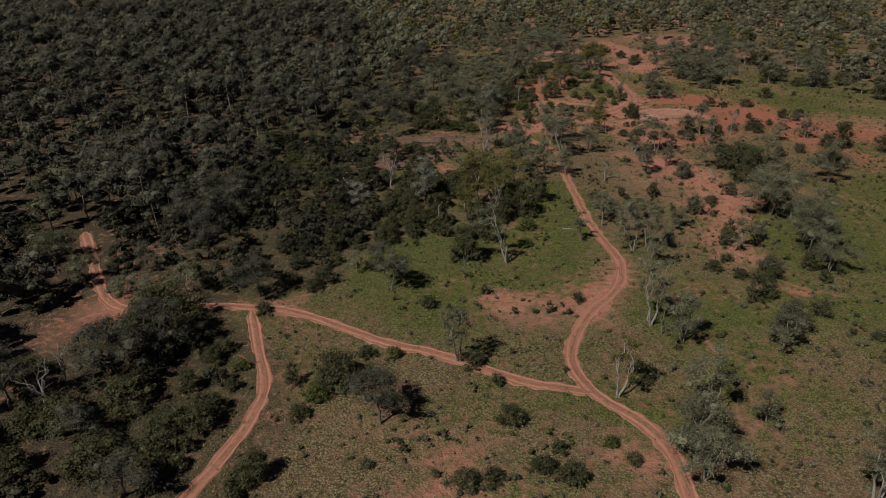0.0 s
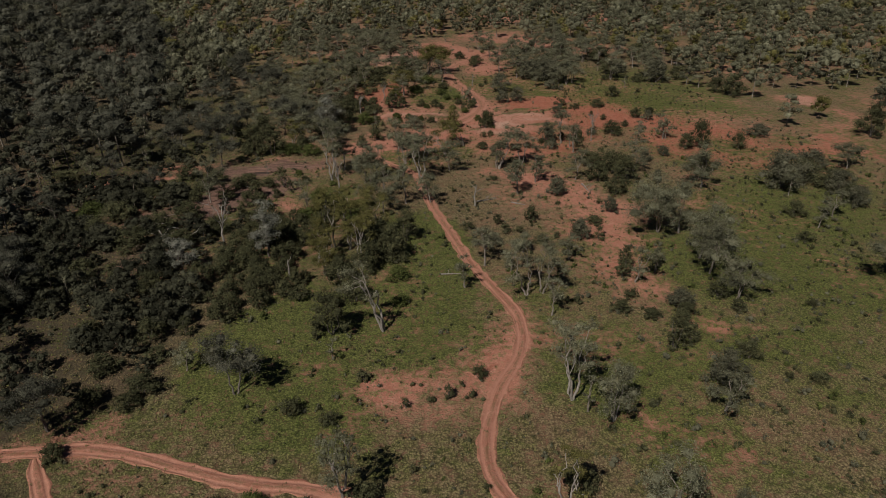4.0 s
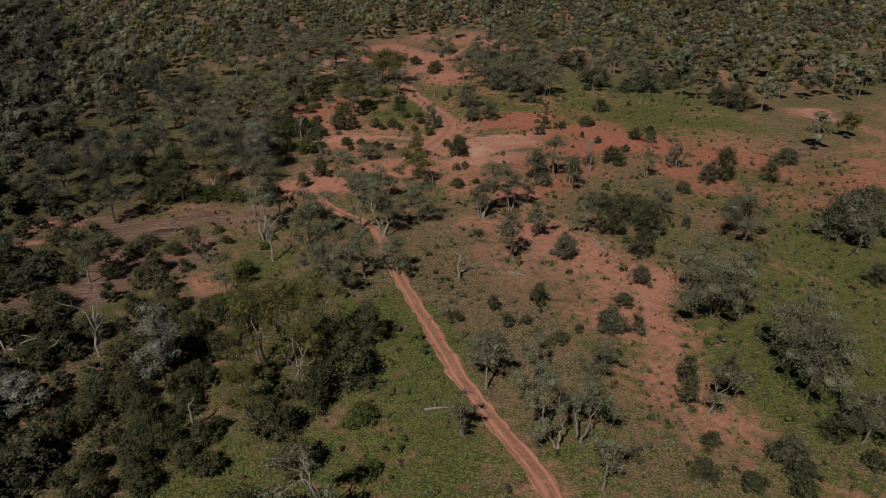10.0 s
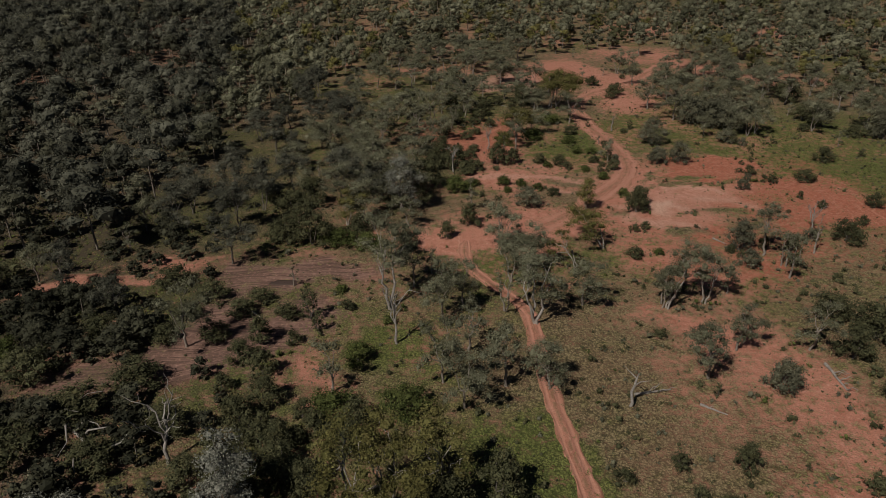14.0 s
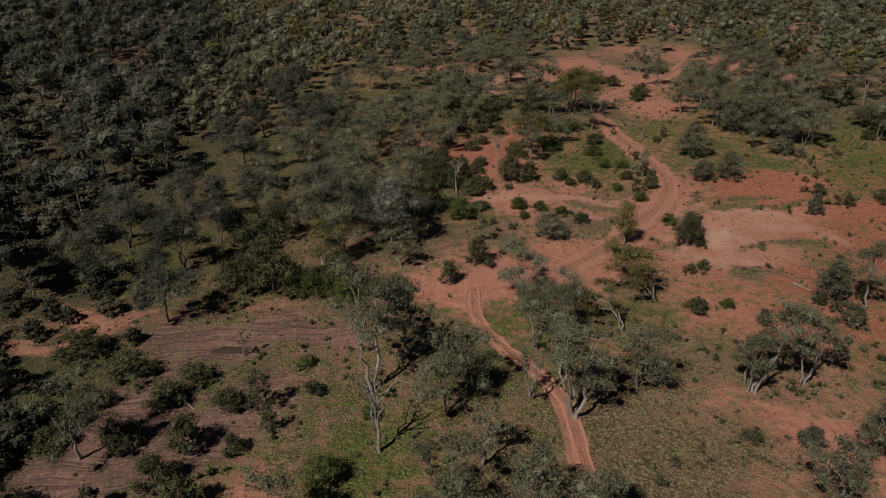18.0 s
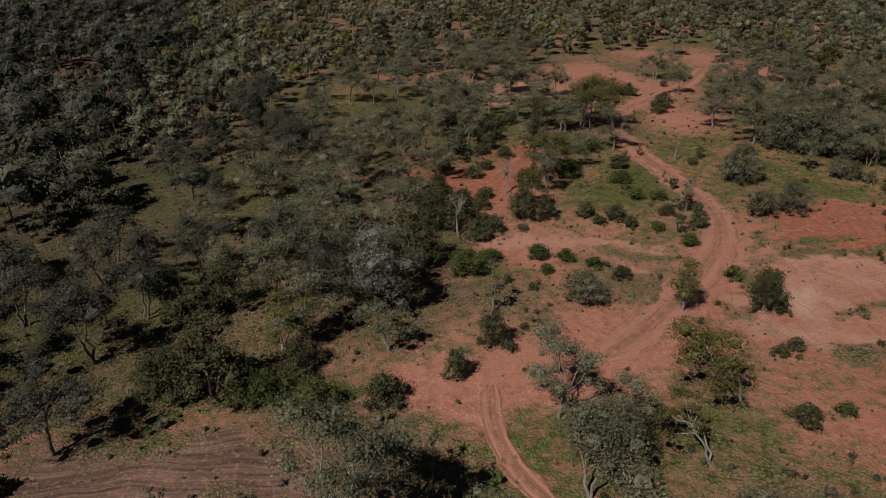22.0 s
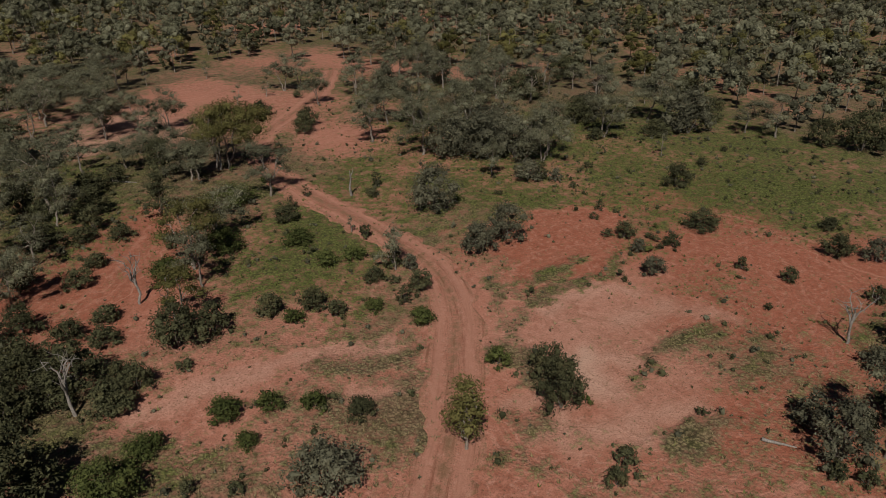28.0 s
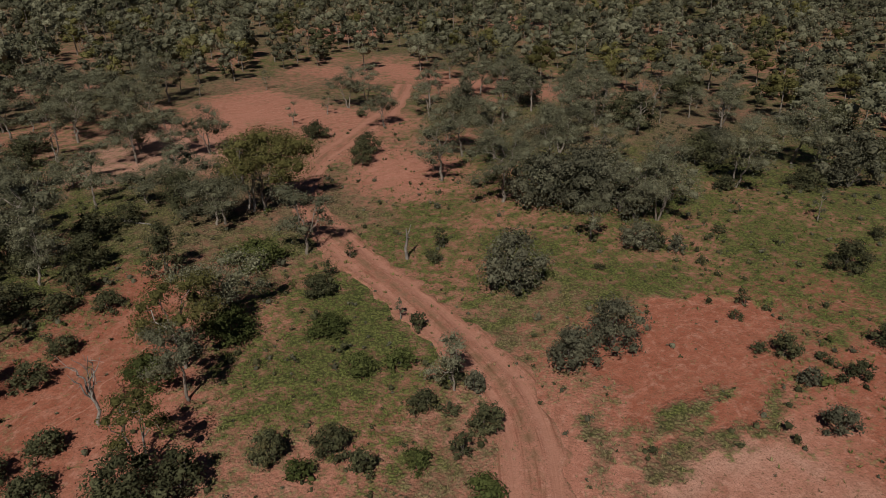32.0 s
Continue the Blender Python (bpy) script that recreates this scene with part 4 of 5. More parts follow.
def build_track(label, half, line, seed):
    ahead = np.gradient(line, axis=0)
    ahead /= np.linalg.norm(ahead, axis=1)[:, None]
    side = np.stack([ahead[:, 1], -ahead[:, 0]], 1)
    run = np.arange(len(line)) * 0.7
    wander = 0.22 * (grain(run, run * 0, 4, seed) - 0.5)[:, None] * side
    u = np.array([-1, -0.9, -0.76, -0.62, -0.5, -0.36, -0.18, 0, 0.18, 0.36, 0.5, 0.62, 0.76, 0.9, 1])
    sink = np.array([-0.10, 0.02, 0.05, -0.01, -0.02, 0.01, 0.04, 0.045, 0.04, 0.01, -0.02, -0.01, 0.05, 0.02, -0.10]) + 0.035
    left = half * (0.9 + 0.5 * (grain(run, run * 0, 3.5, seed + 10) - 0.3) + 0.7 * (grain(run, run * 0, 1.3, seed + 12) - 0.5))
    right = half * (0.9 + 0.5 * (grain(run, run * 0, 3.5, seed + 11) - 0.3) + 0.7 * (grain(run, run * 0, 1.3, seed + 13) - 0.5))
    ends = np.clip(np.minimum(run + 1.0, run[-1] - run + 1.0) / 3.5, 0.4, 1)
    left, right = left * ends, right * ends
    reach = np.where(u[None, :] < 0, u[None, :] * (half * ends[:, None] + (left[:, None] - half * ends[:, None]) * np.abs(u) ** 3), u[None, :] * (half * ends[:, None] + (right[:, None] - half * ends[:, None]) * np.abs(u) ** 3))
    p = (line + wander)[:, None, :] + reach[:, :, None] * side[:, None, :]
    x, y = p[..., 0].ravel(), p[..., 1].ravel()
    z = rise(x, y) + np.tile(sink, len(line)) + 0.02 * (grain(x, y, 0.9, seed) - 0.5)
    n, m = len(u), len(line)
    i = (np.arange(m - 1)[:, None] * n + np.arange(n - 1)[None, :]).ravel()
    faces = np.stack([i, i + 1, i + n + 1, i + n], 1)
    me = mesh_of("road", np.stack([x, y, z], 1), faces, TRACK, {"across": np.tile(u, m), "side": reach.ravel(), "along": np.repeat(run, n)}, True)
    tagged(new("road", me), label, "dirt track", kind="structure")


build_ground()


def build_puddle(x, y, long, wide):
    """A shallow brown pool in the mud, with a wavering rim that dips into the ground."""
    n = Nodes("muddy_water", 0.3)
    n.bsdf.inputs["Specular IOR Level"].default_value = 0.5
    mat = n.done(n.mix(n.noise(0.6, 3), (0.06, 0.04, 0.032), (0.09, 0.06, 0.046)))
    a = np.arange(40) * 2 * math.pi / 40
    r = 0.8 + 0.5 * grain(np.cos(a) * 2 + 9, np.sin(a) * 2 + 9, 1.0, 44)
    z = float(rise(np.array([x]), np.array([y]))[0]) + 0.05
    rings = [np.stack([x + np.cos(a) * long * r * s, y + np.sin(a) * wide * r * s, np.full(40, z - d)], 1) for s, d in ((1.0, 0.12), (0.93, 0.0), (0.5, 0.0), (0.04, 0.0))]
    k = np.arange(40)
    faces = np.concatenate([np.stack([q * 40 + k, q * 40 + (k + 1) % 40, q * 40 + 40 + (k + 1) % 40, q * 40 + 40 + k], 1) for q in range(3)])
    tagged(new("puddle", mesh_of("puddle", np.concatenate(rings), faces, mat, None, True)), "shallow brown puddle in churned mud", "puddle")


build_puddle(-4.4, 197.6, 2.4, 0.9)
for k, (label, half, line) in enumerate(LINES):
    build_track(label, half, line, 20 + k)

# ---- trees ----
rng = np.random.default_rng(7)


def tube(points, radii, sides=6):
    """A tapered round bar along points."""
    p, r = np.asarray(points, float), np.asarray(radii, float)
    t = np.gradient(p, axis=0)
    t /= np.linalg.norm(t, axis=1)[:, None] + 1e-9
    a = np.cross(t, np.where(np.abs(t[:, 2:3]) > 0.9, [[1.0, 0, 0]], [[0, 0, 1.0]]))
    a /= np.linalg.norm(a, axis=1)[:, None] + 1e-9
    b = np.cross(t, a)
    w = np.arange(sides) * 2 * math.pi / sides
    v = p[:, None] + r[:, None, None] * (np.cos(w)[None, :, None] * a[:, None] + np.sin(w)[None, :, None] * b[:, None])
    k, s = np.meshgrid(np.arange(len(p) - 1), np.arange(sides), indexing="ij")
    i, j = (k * sides + s).ravel(), (k * sides + (s + 1) % sides).ravel()
    return v.reshape(-1, 3), np.stack([i, j, j + sides, i + sides], 1)


def bend(a, b, sag, count=5, wobble=0.06):
    """A crooked line from a to b."""
    a, b = np.asarray(a, float), np.asarray(b, float)
    t = np.linspace(0, 1, count)[:, None]
    p = a + (b - a) * t
    p[:, 2] += sag * np.sin(t[:, 0] * math.pi)
    p[1:-1] += rng.normal(0, wobble * np.linalg.norm(b - a) * 0.5, (count - 2, 3))
    return p


BALL = bmesh.new()
bmesh.ops.create_icosphere(BALL, subdivisions=1, radius=1.0)
BALL_V = np.array([v.co[:] for v in BALL.verts])
BALL_F = np.array([[v.index for v in f.verts] for f in BALL.faces])
BALL.free()


def foliage(clumps, leaf, per_area, core=0.62, inner=0.6, outer=1.2):
    """Leaf sprays round clumps (x, y, z, radius, height of the clump as a share of it): tilted slips, with a ragged twiggy heart."""
    leaf, per_area = leaf * 0.8, per_area * 2
    vs, fs, count = [], [], 0
    for cx, cy, cz, r, flat in clumps:
        c, shape = np.array((cx, cy, cz)), np.array((r, r, r * flat))
        if core:
            v = c + BALL_V * shape * core * rng.uniform(0.7, 1.15, (len(BALL_V), 1))
            vs.append(v)
            fs.append(np.concatenate([BALL_F, BALL_F[:, :1]], 1)[:, :3] + count)
            count += len(v)
        n = max(8, int(per_area * 12.5 * r * r * (0.4 + 0.6 * flat)))
        d = rng.normal(0, 1, (n, 3))
        d /= np.linalg.norm(d, axis=1)[:, None]
        d[:, 2] = np.where((d[:, 2] < -0.3) & (rng.random(n) < 0.6), -d[:, 2], d[:, 2])
        p = c + d * shape * rng.uniform(inner, outer, (n, 1))
        up = d * 1.0 + rng.normal(0, 0.5, (n, 3)) + np.array((0, 0, 0.3))
        up /= np.linalg.norm(up, axis=1)[:, None]
        along = np.cross(up, rng.normal(0, 1, (n, 3)))
        along /= np.linalg.norm(along, axis=1)[:, None]
        wide = np.cross(up, along)
        ln, wd = leaf * rng.uniform(0.6, 1.35, (n, 1)), leaf * rng.uniform(0.4, 0.8, (n, 1))
        slip = np.stack([p + along * ln * 0.55 - up * ln * 0.2, p - along * ln * 0.45 + wide * wd * 0.5, p - along * ln * 0.35 - wide * wd * 0.5], 1)
        vs.append(slip.reshape(-1, 3))
        fs.append(count + np.arange(3 * n).reshape(-1, 3))
        count += 3 * n
    return np.concatenate(vs), np.concatenate(fs)


def part(name, verts, faces, material, parent, label="", smooth=True):
    ob = new(name, mesh_of(name, verts, faces, material, None, smooth))
    ob.parent = parent
    return tagged(ob, label)


def dome(h, w, low, count, size, flat=0.72, even=0.5):
    """Clumps that fill a crown of that height and width from the share low of its height up."""
    out = []
    for k in range(count):
        t = (k + 0.5) / count
        a, up = k * 2.4 + rng.uniform(-0.5, 0.5), 1 - t * 1.05
        ring = math.sqrt(max(0.0, 1 - max(up, 0) ** 2)) * rng.uniform(even, 1.0)
        out.append((math.cos(a) * ring, math.sin(a) * ring, up + rng.uniform(-0.1, 0.1), size * w * rng.uniform(0.75, 1.2), flat))
    # stretch them to the full width and height
    reach = max(math.hypot(x, y) * 0.4 * w + 0.75 * r for x, y, z, r, f in out)
    wide = 0.4 * w + max(0.0, 0.5 * w - reach)
    foot, top = min(z for x, y, z, r, f in out), max(z for x, y, z, r, f in out)
    rise_z = [(h * low + 0.6 * r * f) + (h * (1 - low) - 1.5 * r * f) * (z - foot) / max(top - foot, 0.01) for x, y, z, r, f in out]
    return [(x * wide, y * wide, max(z, 0.35 * r), r, f) for (x, y, _, r, f), z in zip(out, rise_z)]


def gum(h, w, leaf, bark, stems=1, low=0.42, limbs=5, lean=None, size=0.142, spray=0.25, dense=9.6, each=3):
    """A eucalypt: one or more crooked stems, limbs that fork, and open clumps of leaf sprays at their ends."""
    root = new("gum_tree")
    # broad crowns take longer sprays, and fewer
    w *= 1.12
    spray, dense = spray * max(1.0, w / 8.5) ** 0.6, dense / max(1.0, w / 8.5) ** 1.2
    if lean is None:
        lean = rng.uniform(-0.1, 0.1, 2)
    shift = np.array(lean) * h
    ends, fork = dome(h * 0.94, w * 0.84, low, limbs, size * 1.3, 0.8, 0.55), []
    ends = [np.array((x + shift[0], y + shift[1], z)) for x, y, z, r, f in ends]
    for s in range(stems):
        a = s * 2 * math.pi / stems + rng.uniform(0, 1)
        spread = 0.0 if stems == 1 else 0.10 * h
        top = np.array((shift[0] * 0.6 + math.cos(a) * spread, shift[1] * 0.6 + math.sin(a) * spread, h * (low + 0.03 + rng.uniform(-0.06, 0.08))))
        foot = np.array((math.cos(a) * 0.012 * h, math.sin(a) * 0.012 * h, -0.25)) if stems > 1 else np.array((0, 0, -0.25))
        r0 = (0.0125 * h + 0.04) * (1.1 if stems == 1 else 0.8)
        line = bend(foot, top, 0, 7, 0.05)
        part("trunk", *tube(line, np.linspace(r0 * 1.3, r0 * 0.6, 7), 8), BARK[bark], root)
        fork.append((top, r0 * 0.55, line))
    tops = []
    for k, end in enumerate(ends):
        top, rad, line = min(fork, key=lambda q: (q[0][0] - end[0]) ** 2 + (q[0][1] - end[1]) ** 2)
        arm = bend(line[-1 - (k % 2)], end, 0.05 * h * (k % 3 - 0.6), 6, 0.10)
        v, f = tube(arm, np.linspace(rad, 0.03, 6), 5)
        vs, fs, count = [v], [f], len(v)
        for q in range(each):
            r = size * w * rng.uniform(0.7, 1.25)
            a = q * 2.1 + rng.uniform(0, 1.5)
            c = end + np.array((math.cos(a) * r * 1.15, math.sin(a) * r * 1.15, rng.uniform(-0.9, 0.7) * r)) * (q > 0)
            if q:
                v, f = tube(bend(arm[3 + q % 2], c, 0.1 * r, 4, 0.12), np.linspace(rad * 0.45, 0.02, 4), 4)
                vs.append(v)
                fs.append(f + count)
                count += len(v)
            tops.append((c[0], c[1], c[2], r, rng.uniform(0.6, 0.9)))
        part("limb", np.concatenate(vs), np.concatenate(fs), BARK[bark], root)
    part("crown", *foliage(tops, spray, dense, 0.48), LEAF[leaf], root, smooth=False)
    return root


def shrub(h, w, leaf, name, stems=4, clumps=9, spray=0.34, dense=4.6, low=0.08, size=0.26, flat=0.85):
    """A bush or low tree: stems from one root under a full, uneven crown."""
    spray, dense = spray * max(1.0, w / 5.5) ** 0.6, dense / max(1.0, w / 5.5) ** 1.2
    root = new(name)
    tops = dome(h, w, low, clumps, size, flat * min(1.2, 1.4 * h / w) if w > h else flat, 0.35)
    for k in range(stems):
        x, y, z, r, f = tops[(k * 2 + 1) % len(tops)]
        rad = 0.03 + 0.012 * h
        part("stem", *tube(bend((0.05 * k * math.cos(k), 0.05 * k * math.sin(k), -0.15), (x, y, z), 0, 5, 0.1), np.linspace(rad, 0.02, 5), 5), BARK["grey"], root)
    part("crown", *foliage(tops, spray, dense, 0.5), LEAF[leaf], root, smooth=False)
    return root


def bare_tree(h, w, name="dead_tree", limbs=6, bark="dead"):
    """A dead tree: a pale trunk and forked leafless limbs."""
    root = new(name)
    line = bend((0, 0, -0.25), (0.05 * h, 0.03 * h, h * 0.6), 0, 7, 0.05)
    r0 = 0.022 * h + 0.03
    part("trunk", *tube(line, np.linspace(r0, r0 * 0.5, 7), 7), BARK[bark], root)
    for k in range(limbs):
        a = k * 2.4 + rng.uniform(-0.4, 0.4)
        tip = np.array((math.cos(a) * w * 0.5 * rng.uniform(0.5, 1), math.sin(a) * w * 0.5 * rng.uniform(0.5, 1), h * rng.uniform(0.72, 1.0)))
        arm = bend(line[3 + k % 4], tip, 0.04 * h, 6, 0.09)
        v, f = tube(arm, np.linspace(r0 * 0.5, 0.02, 6), 5)
        vs, fs, count = [v], [f], len(v)
        for q in range(3):
            start = arm[2 + q]
            v, f = tube(bend(start, start + rng.normal(0, 0.16, 3) * h * 0.7 + np.array((0, 0, 0.07 * h)), 0, 4, 0.15), np.linspace(r0 * 0.25, 0.012, 4), 4)
            vs.append(v)
            fs.append(f + count)
            count += len(v)
        part("limb", np.concatenate(vs), np.concatenate(fs), BARK[bark], root)
    return root


def stump(h):
    """A broken dead stem with a splintered top and the stubs of limbs."""
    root = new("dead_stump")
    line = bend((0, 0, -0.2), (0.08 * h, 0, h), 0, 6, 0.06)
    part("trunk", *tube(line, (0.24, 0.2, 0.17, 0.15, 0.13, 0.03), 7), BARK["dead"], root)
    for k in range(2):
        part("limb", *tube(bend(line[3 + k], line[3 + k] + np.array((0.35 * h * (1 - 2 * k), 0.1 * h, 0.2 * h)), 0, 4, 0.1), np.linspace(0.1, 0.02, 4), 5), BARK["dead"], root)
    return root


def fallen_log(length, branches):
    """A fallen dead trunk that tapers, with some bare branches still on it."""
    root = new("fallen_log")
    r = 0.12 + 0.018 * length
    line = bend((-length / 2, 0, r * 0.75), (length / 2, 0, r * 0.5), 0, 7, 0.03)
    line[:, 2] = np.linspace(r * 0.8, r * 0.4, 7)
    part("trunk", *tube(line, np.linspace(r, r * 0.35, 7), 8), BARK["dead"], root)
    for k in range(branches):
        start = line[2 + k % 5]
        tip = start + np.array((rng.uniform(0.1, 0.3) * length, rng.uniform(-0.35, 0.35) * length, rng.uniform(0.05, 0.25) * length))
        part("branch", *tube(bend(start, tip, 0.05 * length, 5, 0.14), np.linspace(r * 0.4, 0.02, 5), 5), BARK["dead"], root)
    return root


# kinds of tree: how each is built at its own size, how many shapes, its words
def gum_at(h, w):
    few = h < 7
    return gum(h, w, "gum", "pale", 1 if few else 1 + int(rng.integers(0, 2)), rng.uniform(0.3, 0.42), 5 if few else 6, each=3)


def split_at(h, w, lean=None):
    return gum(h, w, "gum", "white", 3, 0.42, 7, lean, each=3)


KINDS = {
    "gums": (gum_at, "grey-green eucalypt with a pale crooked trunk", "tree"),
    "shade": (lambda h, w: gum(h, w, "wood", "grey", 1 + int(rng.integers(0, 2)), rng.uniform(0.3, 0.42), 7, each=3), "shade-darkened grey-green eucalypt of the dense woodland", "tree"),
    "split": (split_at, "tall eucalypt with several pale leaning stems", "tree"),
    "left": (lambda h, w: gum(h, w, "gum", "white", 3, 0.5, 6, (-0.24, -0.02), 0.13, 0.3, 7.0, 2), "tall eucalypt with several pale stems leaning one way", "tree"),
    "right": (lambda h, w: split_at(h, w, (0.24, 0.1)), "eucalypt with pale stems leaning far over", "tree"),
    "yellow": (lambda h, w: gum(h, w, "yellow", "white", 2, 0.4, 8, None, 0.125, 0.26, 9.0, 2), "yellow-green eucalypt with a white trunk", "tree"),
    "forked": (lambda h, w: gum(h, w, "gum", "white", 2, 0.45, 8, each=3), "eucalypt with a white forked trunk", "tree"),
    "leaning": (lambda h, w: gum(h, w, "yellow", "white", 2, 0.45, 8, (-0.34, 0.14), 0.12, each=2), "leaning yellow-green eucalypt with bare pale limbs", "tree"),
    "slim": (lambda h, w: gum(h, w, "yellow", "pale", 1, 0.2, 12, (0, 0), 0.27, 0.3, 8.0, 1), "slim upright young eucalypt with a narrow crown", "tree"),
    "silver": (lambda h, w: gum(h, w, "silver", "grey", 1, 0.25, 10, (0, 0), 0.13, 0.3, 7.5), "tree with a pale silver-grey crown", "tree"),
    "grey": (lambda h, w: shrub(h, w, "grey", "shrub", 5, 22, 0.31, 6.4, 0.04, 0.155), "grey-green bushy shrub with many stems", "shrub"),
    "dark": (lambda h, w: shrub(h, w, "dark", "shrub", 4, 20, 0.31, 6.2, 0.04, 0.16), "dark green dense shrub", "shrub"),
    "green": (lambda h, w: shrub(h, w, "green", "shrub", 3, 16, 0.3, 7.0, 0.02, 0.18), "bright green leafy low shrub", "shrub"),
    "bush": (lambda h, w: shrub(h, w, "dark", "bush", 3, 9, 0.22, 10.0, 0.02, 0.22), "small dark green rounded bush", "bush"),
    "sapling": (lambda h, w: gum(h, w, "gum", "pale", 1, 0.3, 4, None, 0.17, 0.34, 5.0, 2), "thin eucalypt sapling with a sparse crown", "tree"),
    "dead": (lambda h, w: bare_tree(h, w), "bare dead tree with pale forked limbs", "dead tree"),
    "stump": (lambda h, w: stump(h), "broken pale dead tree stump", "stump"),
}
SHAPES, PLANTED = {}, []


def stands_in(x, y):
    """Words on the ground that a plant stands in."""
    if off_track(x, y)[0] < 4.5:
        return "beside a dirt track"
    one = np.array([x]), np.array([y])
    if patches(*one, MUD, np.zeros(1))[0] > 0.4:
        return "on dark mud"
    if cover_at(*one)[0] < 0.45:
        return "on bare red earth"
    return "in green grass" if lush_at(*one)[0] > 0.5 else "in dry grass"


def plant(kind, x, y, h, w, group=""):
    """Plants one of a kind; plants of nearly one size share their shapes."""
    make, words, category = KINDS[kind]
    size = (kind, round(math.log(max(h, 0.5)) / 0.28), round(math.log(max(w, 0.5)) / 0.34))
    shapes = SHAPES.setdefault(size, [])
    turn = 0 if kind in ("left", "right", "leaning") else rng.uniform(0, 360)
    z = float(rise(np.array([x]), np.array([y]))[0])
    if len(shapes) < (3 if kind in ("gums", "dark") else 2):
        ob, m = make(h, w), pose(x, y, z, 0, 0, turn)
        ob.matrix_basis = m
        shapes.append((ob, h, w))
    else:
        first, h0, w0 = shapes[int(rng.integers(0, len(shapes)))]
        ob = copy_thing(first, pose(x, y, z, 0, 0, turn) @ Matrix.Diagonal((w / w0, w / w0, h / h0, 1)))
    PLANTED.append((x, y, w))
    return tagged(ob, words + " " + stands_in(x, y), category, group)


for kind, rows, group in (
        ("split", SPLIT_GUMS, "eucalypts in the savanna"), ("left", LEFT_GUMS, "eucalypts in the savanna"), ("right", RIGHT_GUMS, "eucalypts in the savanna"), ("gums", GUMS, "eucalypts in the savanna"), ("shade", SHADE_GUMS, "eucalypts in the savanna"), ("yellow", YELLOW_GUMS, "eucalypts in the savanna"),
        ("forked", FORKED_GUMS, ""), ("leaning", LEANING_GUMS, ""), ("slim", SLIM_TREES, ""), ("silver", SILVER_TREES, "silver-crowned trees"),
        ("grey", GREY_SHRUBS, "shrubs in the savanna"), ("dark", DARK_SHRUBS, "shrubs in the savanna"), ("green", GREEN_SHRUBS, "green low shrubs"),
        ("bush", BUSHES, "small round bushes"), ("sapling", SAPLINGS, "thin saplings"), ("dead", DEAD_TREES, "dead trees"), ("stump", STUMPS, "dead stumps")):
    for row in rows:
        plant(kind, *row, group)

# fallen timber: two ends and the number of branches
LOGS = [(-30.8, 169.6, -19.5, 158.4, 7), (72.1, 206.5, 73.4, 204.2, 0), (49.5, 161.5, 52.0, 159.4, 1), (42.2, 164.1, 47.1, 164.7, 3),
    (-9.1, 189.8, -6.4, 186.8, 1), (-22.6, 138.7, -17.0, 136.4, 2), (69.6, 167.9, 69.1, 162.4, 5), (170.3, 290.8, 175.0, 285.1, 1),
    (47.7, 306.1, 51.1, 302.4, 1), (25.4, 132.6, 29.1, 132.0, 1)]
for x0, y0, x1, y1, branches in LOGS:
    mx, my = (x0 + x1) / 2, (y0 + y1) / 2
    log = fallen_log(math.hypot(x1 - x0, y1 - y0), branches)
    log.matrix_basis = pose(mx, my, float(rise(np.array([mx]), np.array([my]))[0]), 0, 0, math.degrees(math.atan2(y1 - y0, x1 - x0)))
    tagged(log, "pale weathered fallen dead tree trunk lying on the ground", "log", "fallen logs")

# ---- woods ----
def strew(rows, base, spread, seed, x0, x1, y0, y1, most=6.0, wet=0.35):
    """Random places, as many as the stands ask for in each hundred square metres, no two closer than spread."""
    count = int((x1 - x0) * (y1 - y0) * most / 100)
    x, y = rng.uniform(x0, x1, count), rng.uniform(y0, y1, count)
    keep = (x > -0.68 * y - 25) & (x < 70 + 1.45 * (y - 60)) & (np.hypot(x - 20, y - 110) < 780)
    x, y = x[keep], y[keep]
    per = np.maximum(patches(x, y, rows, base(x, y)), 0) * np.clip(2.6 * grain(x, y, 15, seed) - 0.25, 0.05, 2.2)
    per *= np.clip(cover_at(x, y) * 1.5 + 0.1, 0, 1) * np.where((x > 35) & (x < 105) & (y > 195) & (y < 262), 0, 1)
    keep = (rng.random(len(x)) < per / most) & (off_track(x, y) > 4.0) & (patches(x, y, MUD, 0 * x) < wet)
    x, y = x[keep], y[keep]
    taken, out = {}, []
    for a, b, w in PLANTED:
        taken.setdefault((int(a // 6), int(b // 6)), []).append((a, b, 0.8 + 0.36 * w))
    for a, b in zip(x, y):
        i, j = int(a // 6), int(b // 6)
        if all((a - c) ** 2 + (b - d) ** 2 > max(r, spread) ** 2 for p in (i - 1, i, i + 1) for q in (j - 1, j, j + 1) for c, d, r in taken.get((p, q), ())):
            taken.setdefault((i, j), []).append((a, b, spread))
            out.append((a, b))
    return np.array(out)


def open_land(x, y):
    """Single trees out in the grass, none on bare earth; fewer where each is planted above."""
    return np.where((x > -5) & (x < 125) & (y > 40) & (y < 300), np.where((x > 52) & (y < 185), 0.14, 0.02), 0.32) * np.clip(cover_at(x, y) * 1.6 - 0.3, 0.05, 1)


def aside(p):
    """How far places lie from the line of the flight over the plan."""
    a, ab = np.array((15.0, 60.0)), np.array((60.0, 230.0))
    t = np.clip(((p - a) @ ab) / (ab @ ab), 0, 1)[:, None]
    return np.linalg.norm(p - a - t * ab, axis=1)


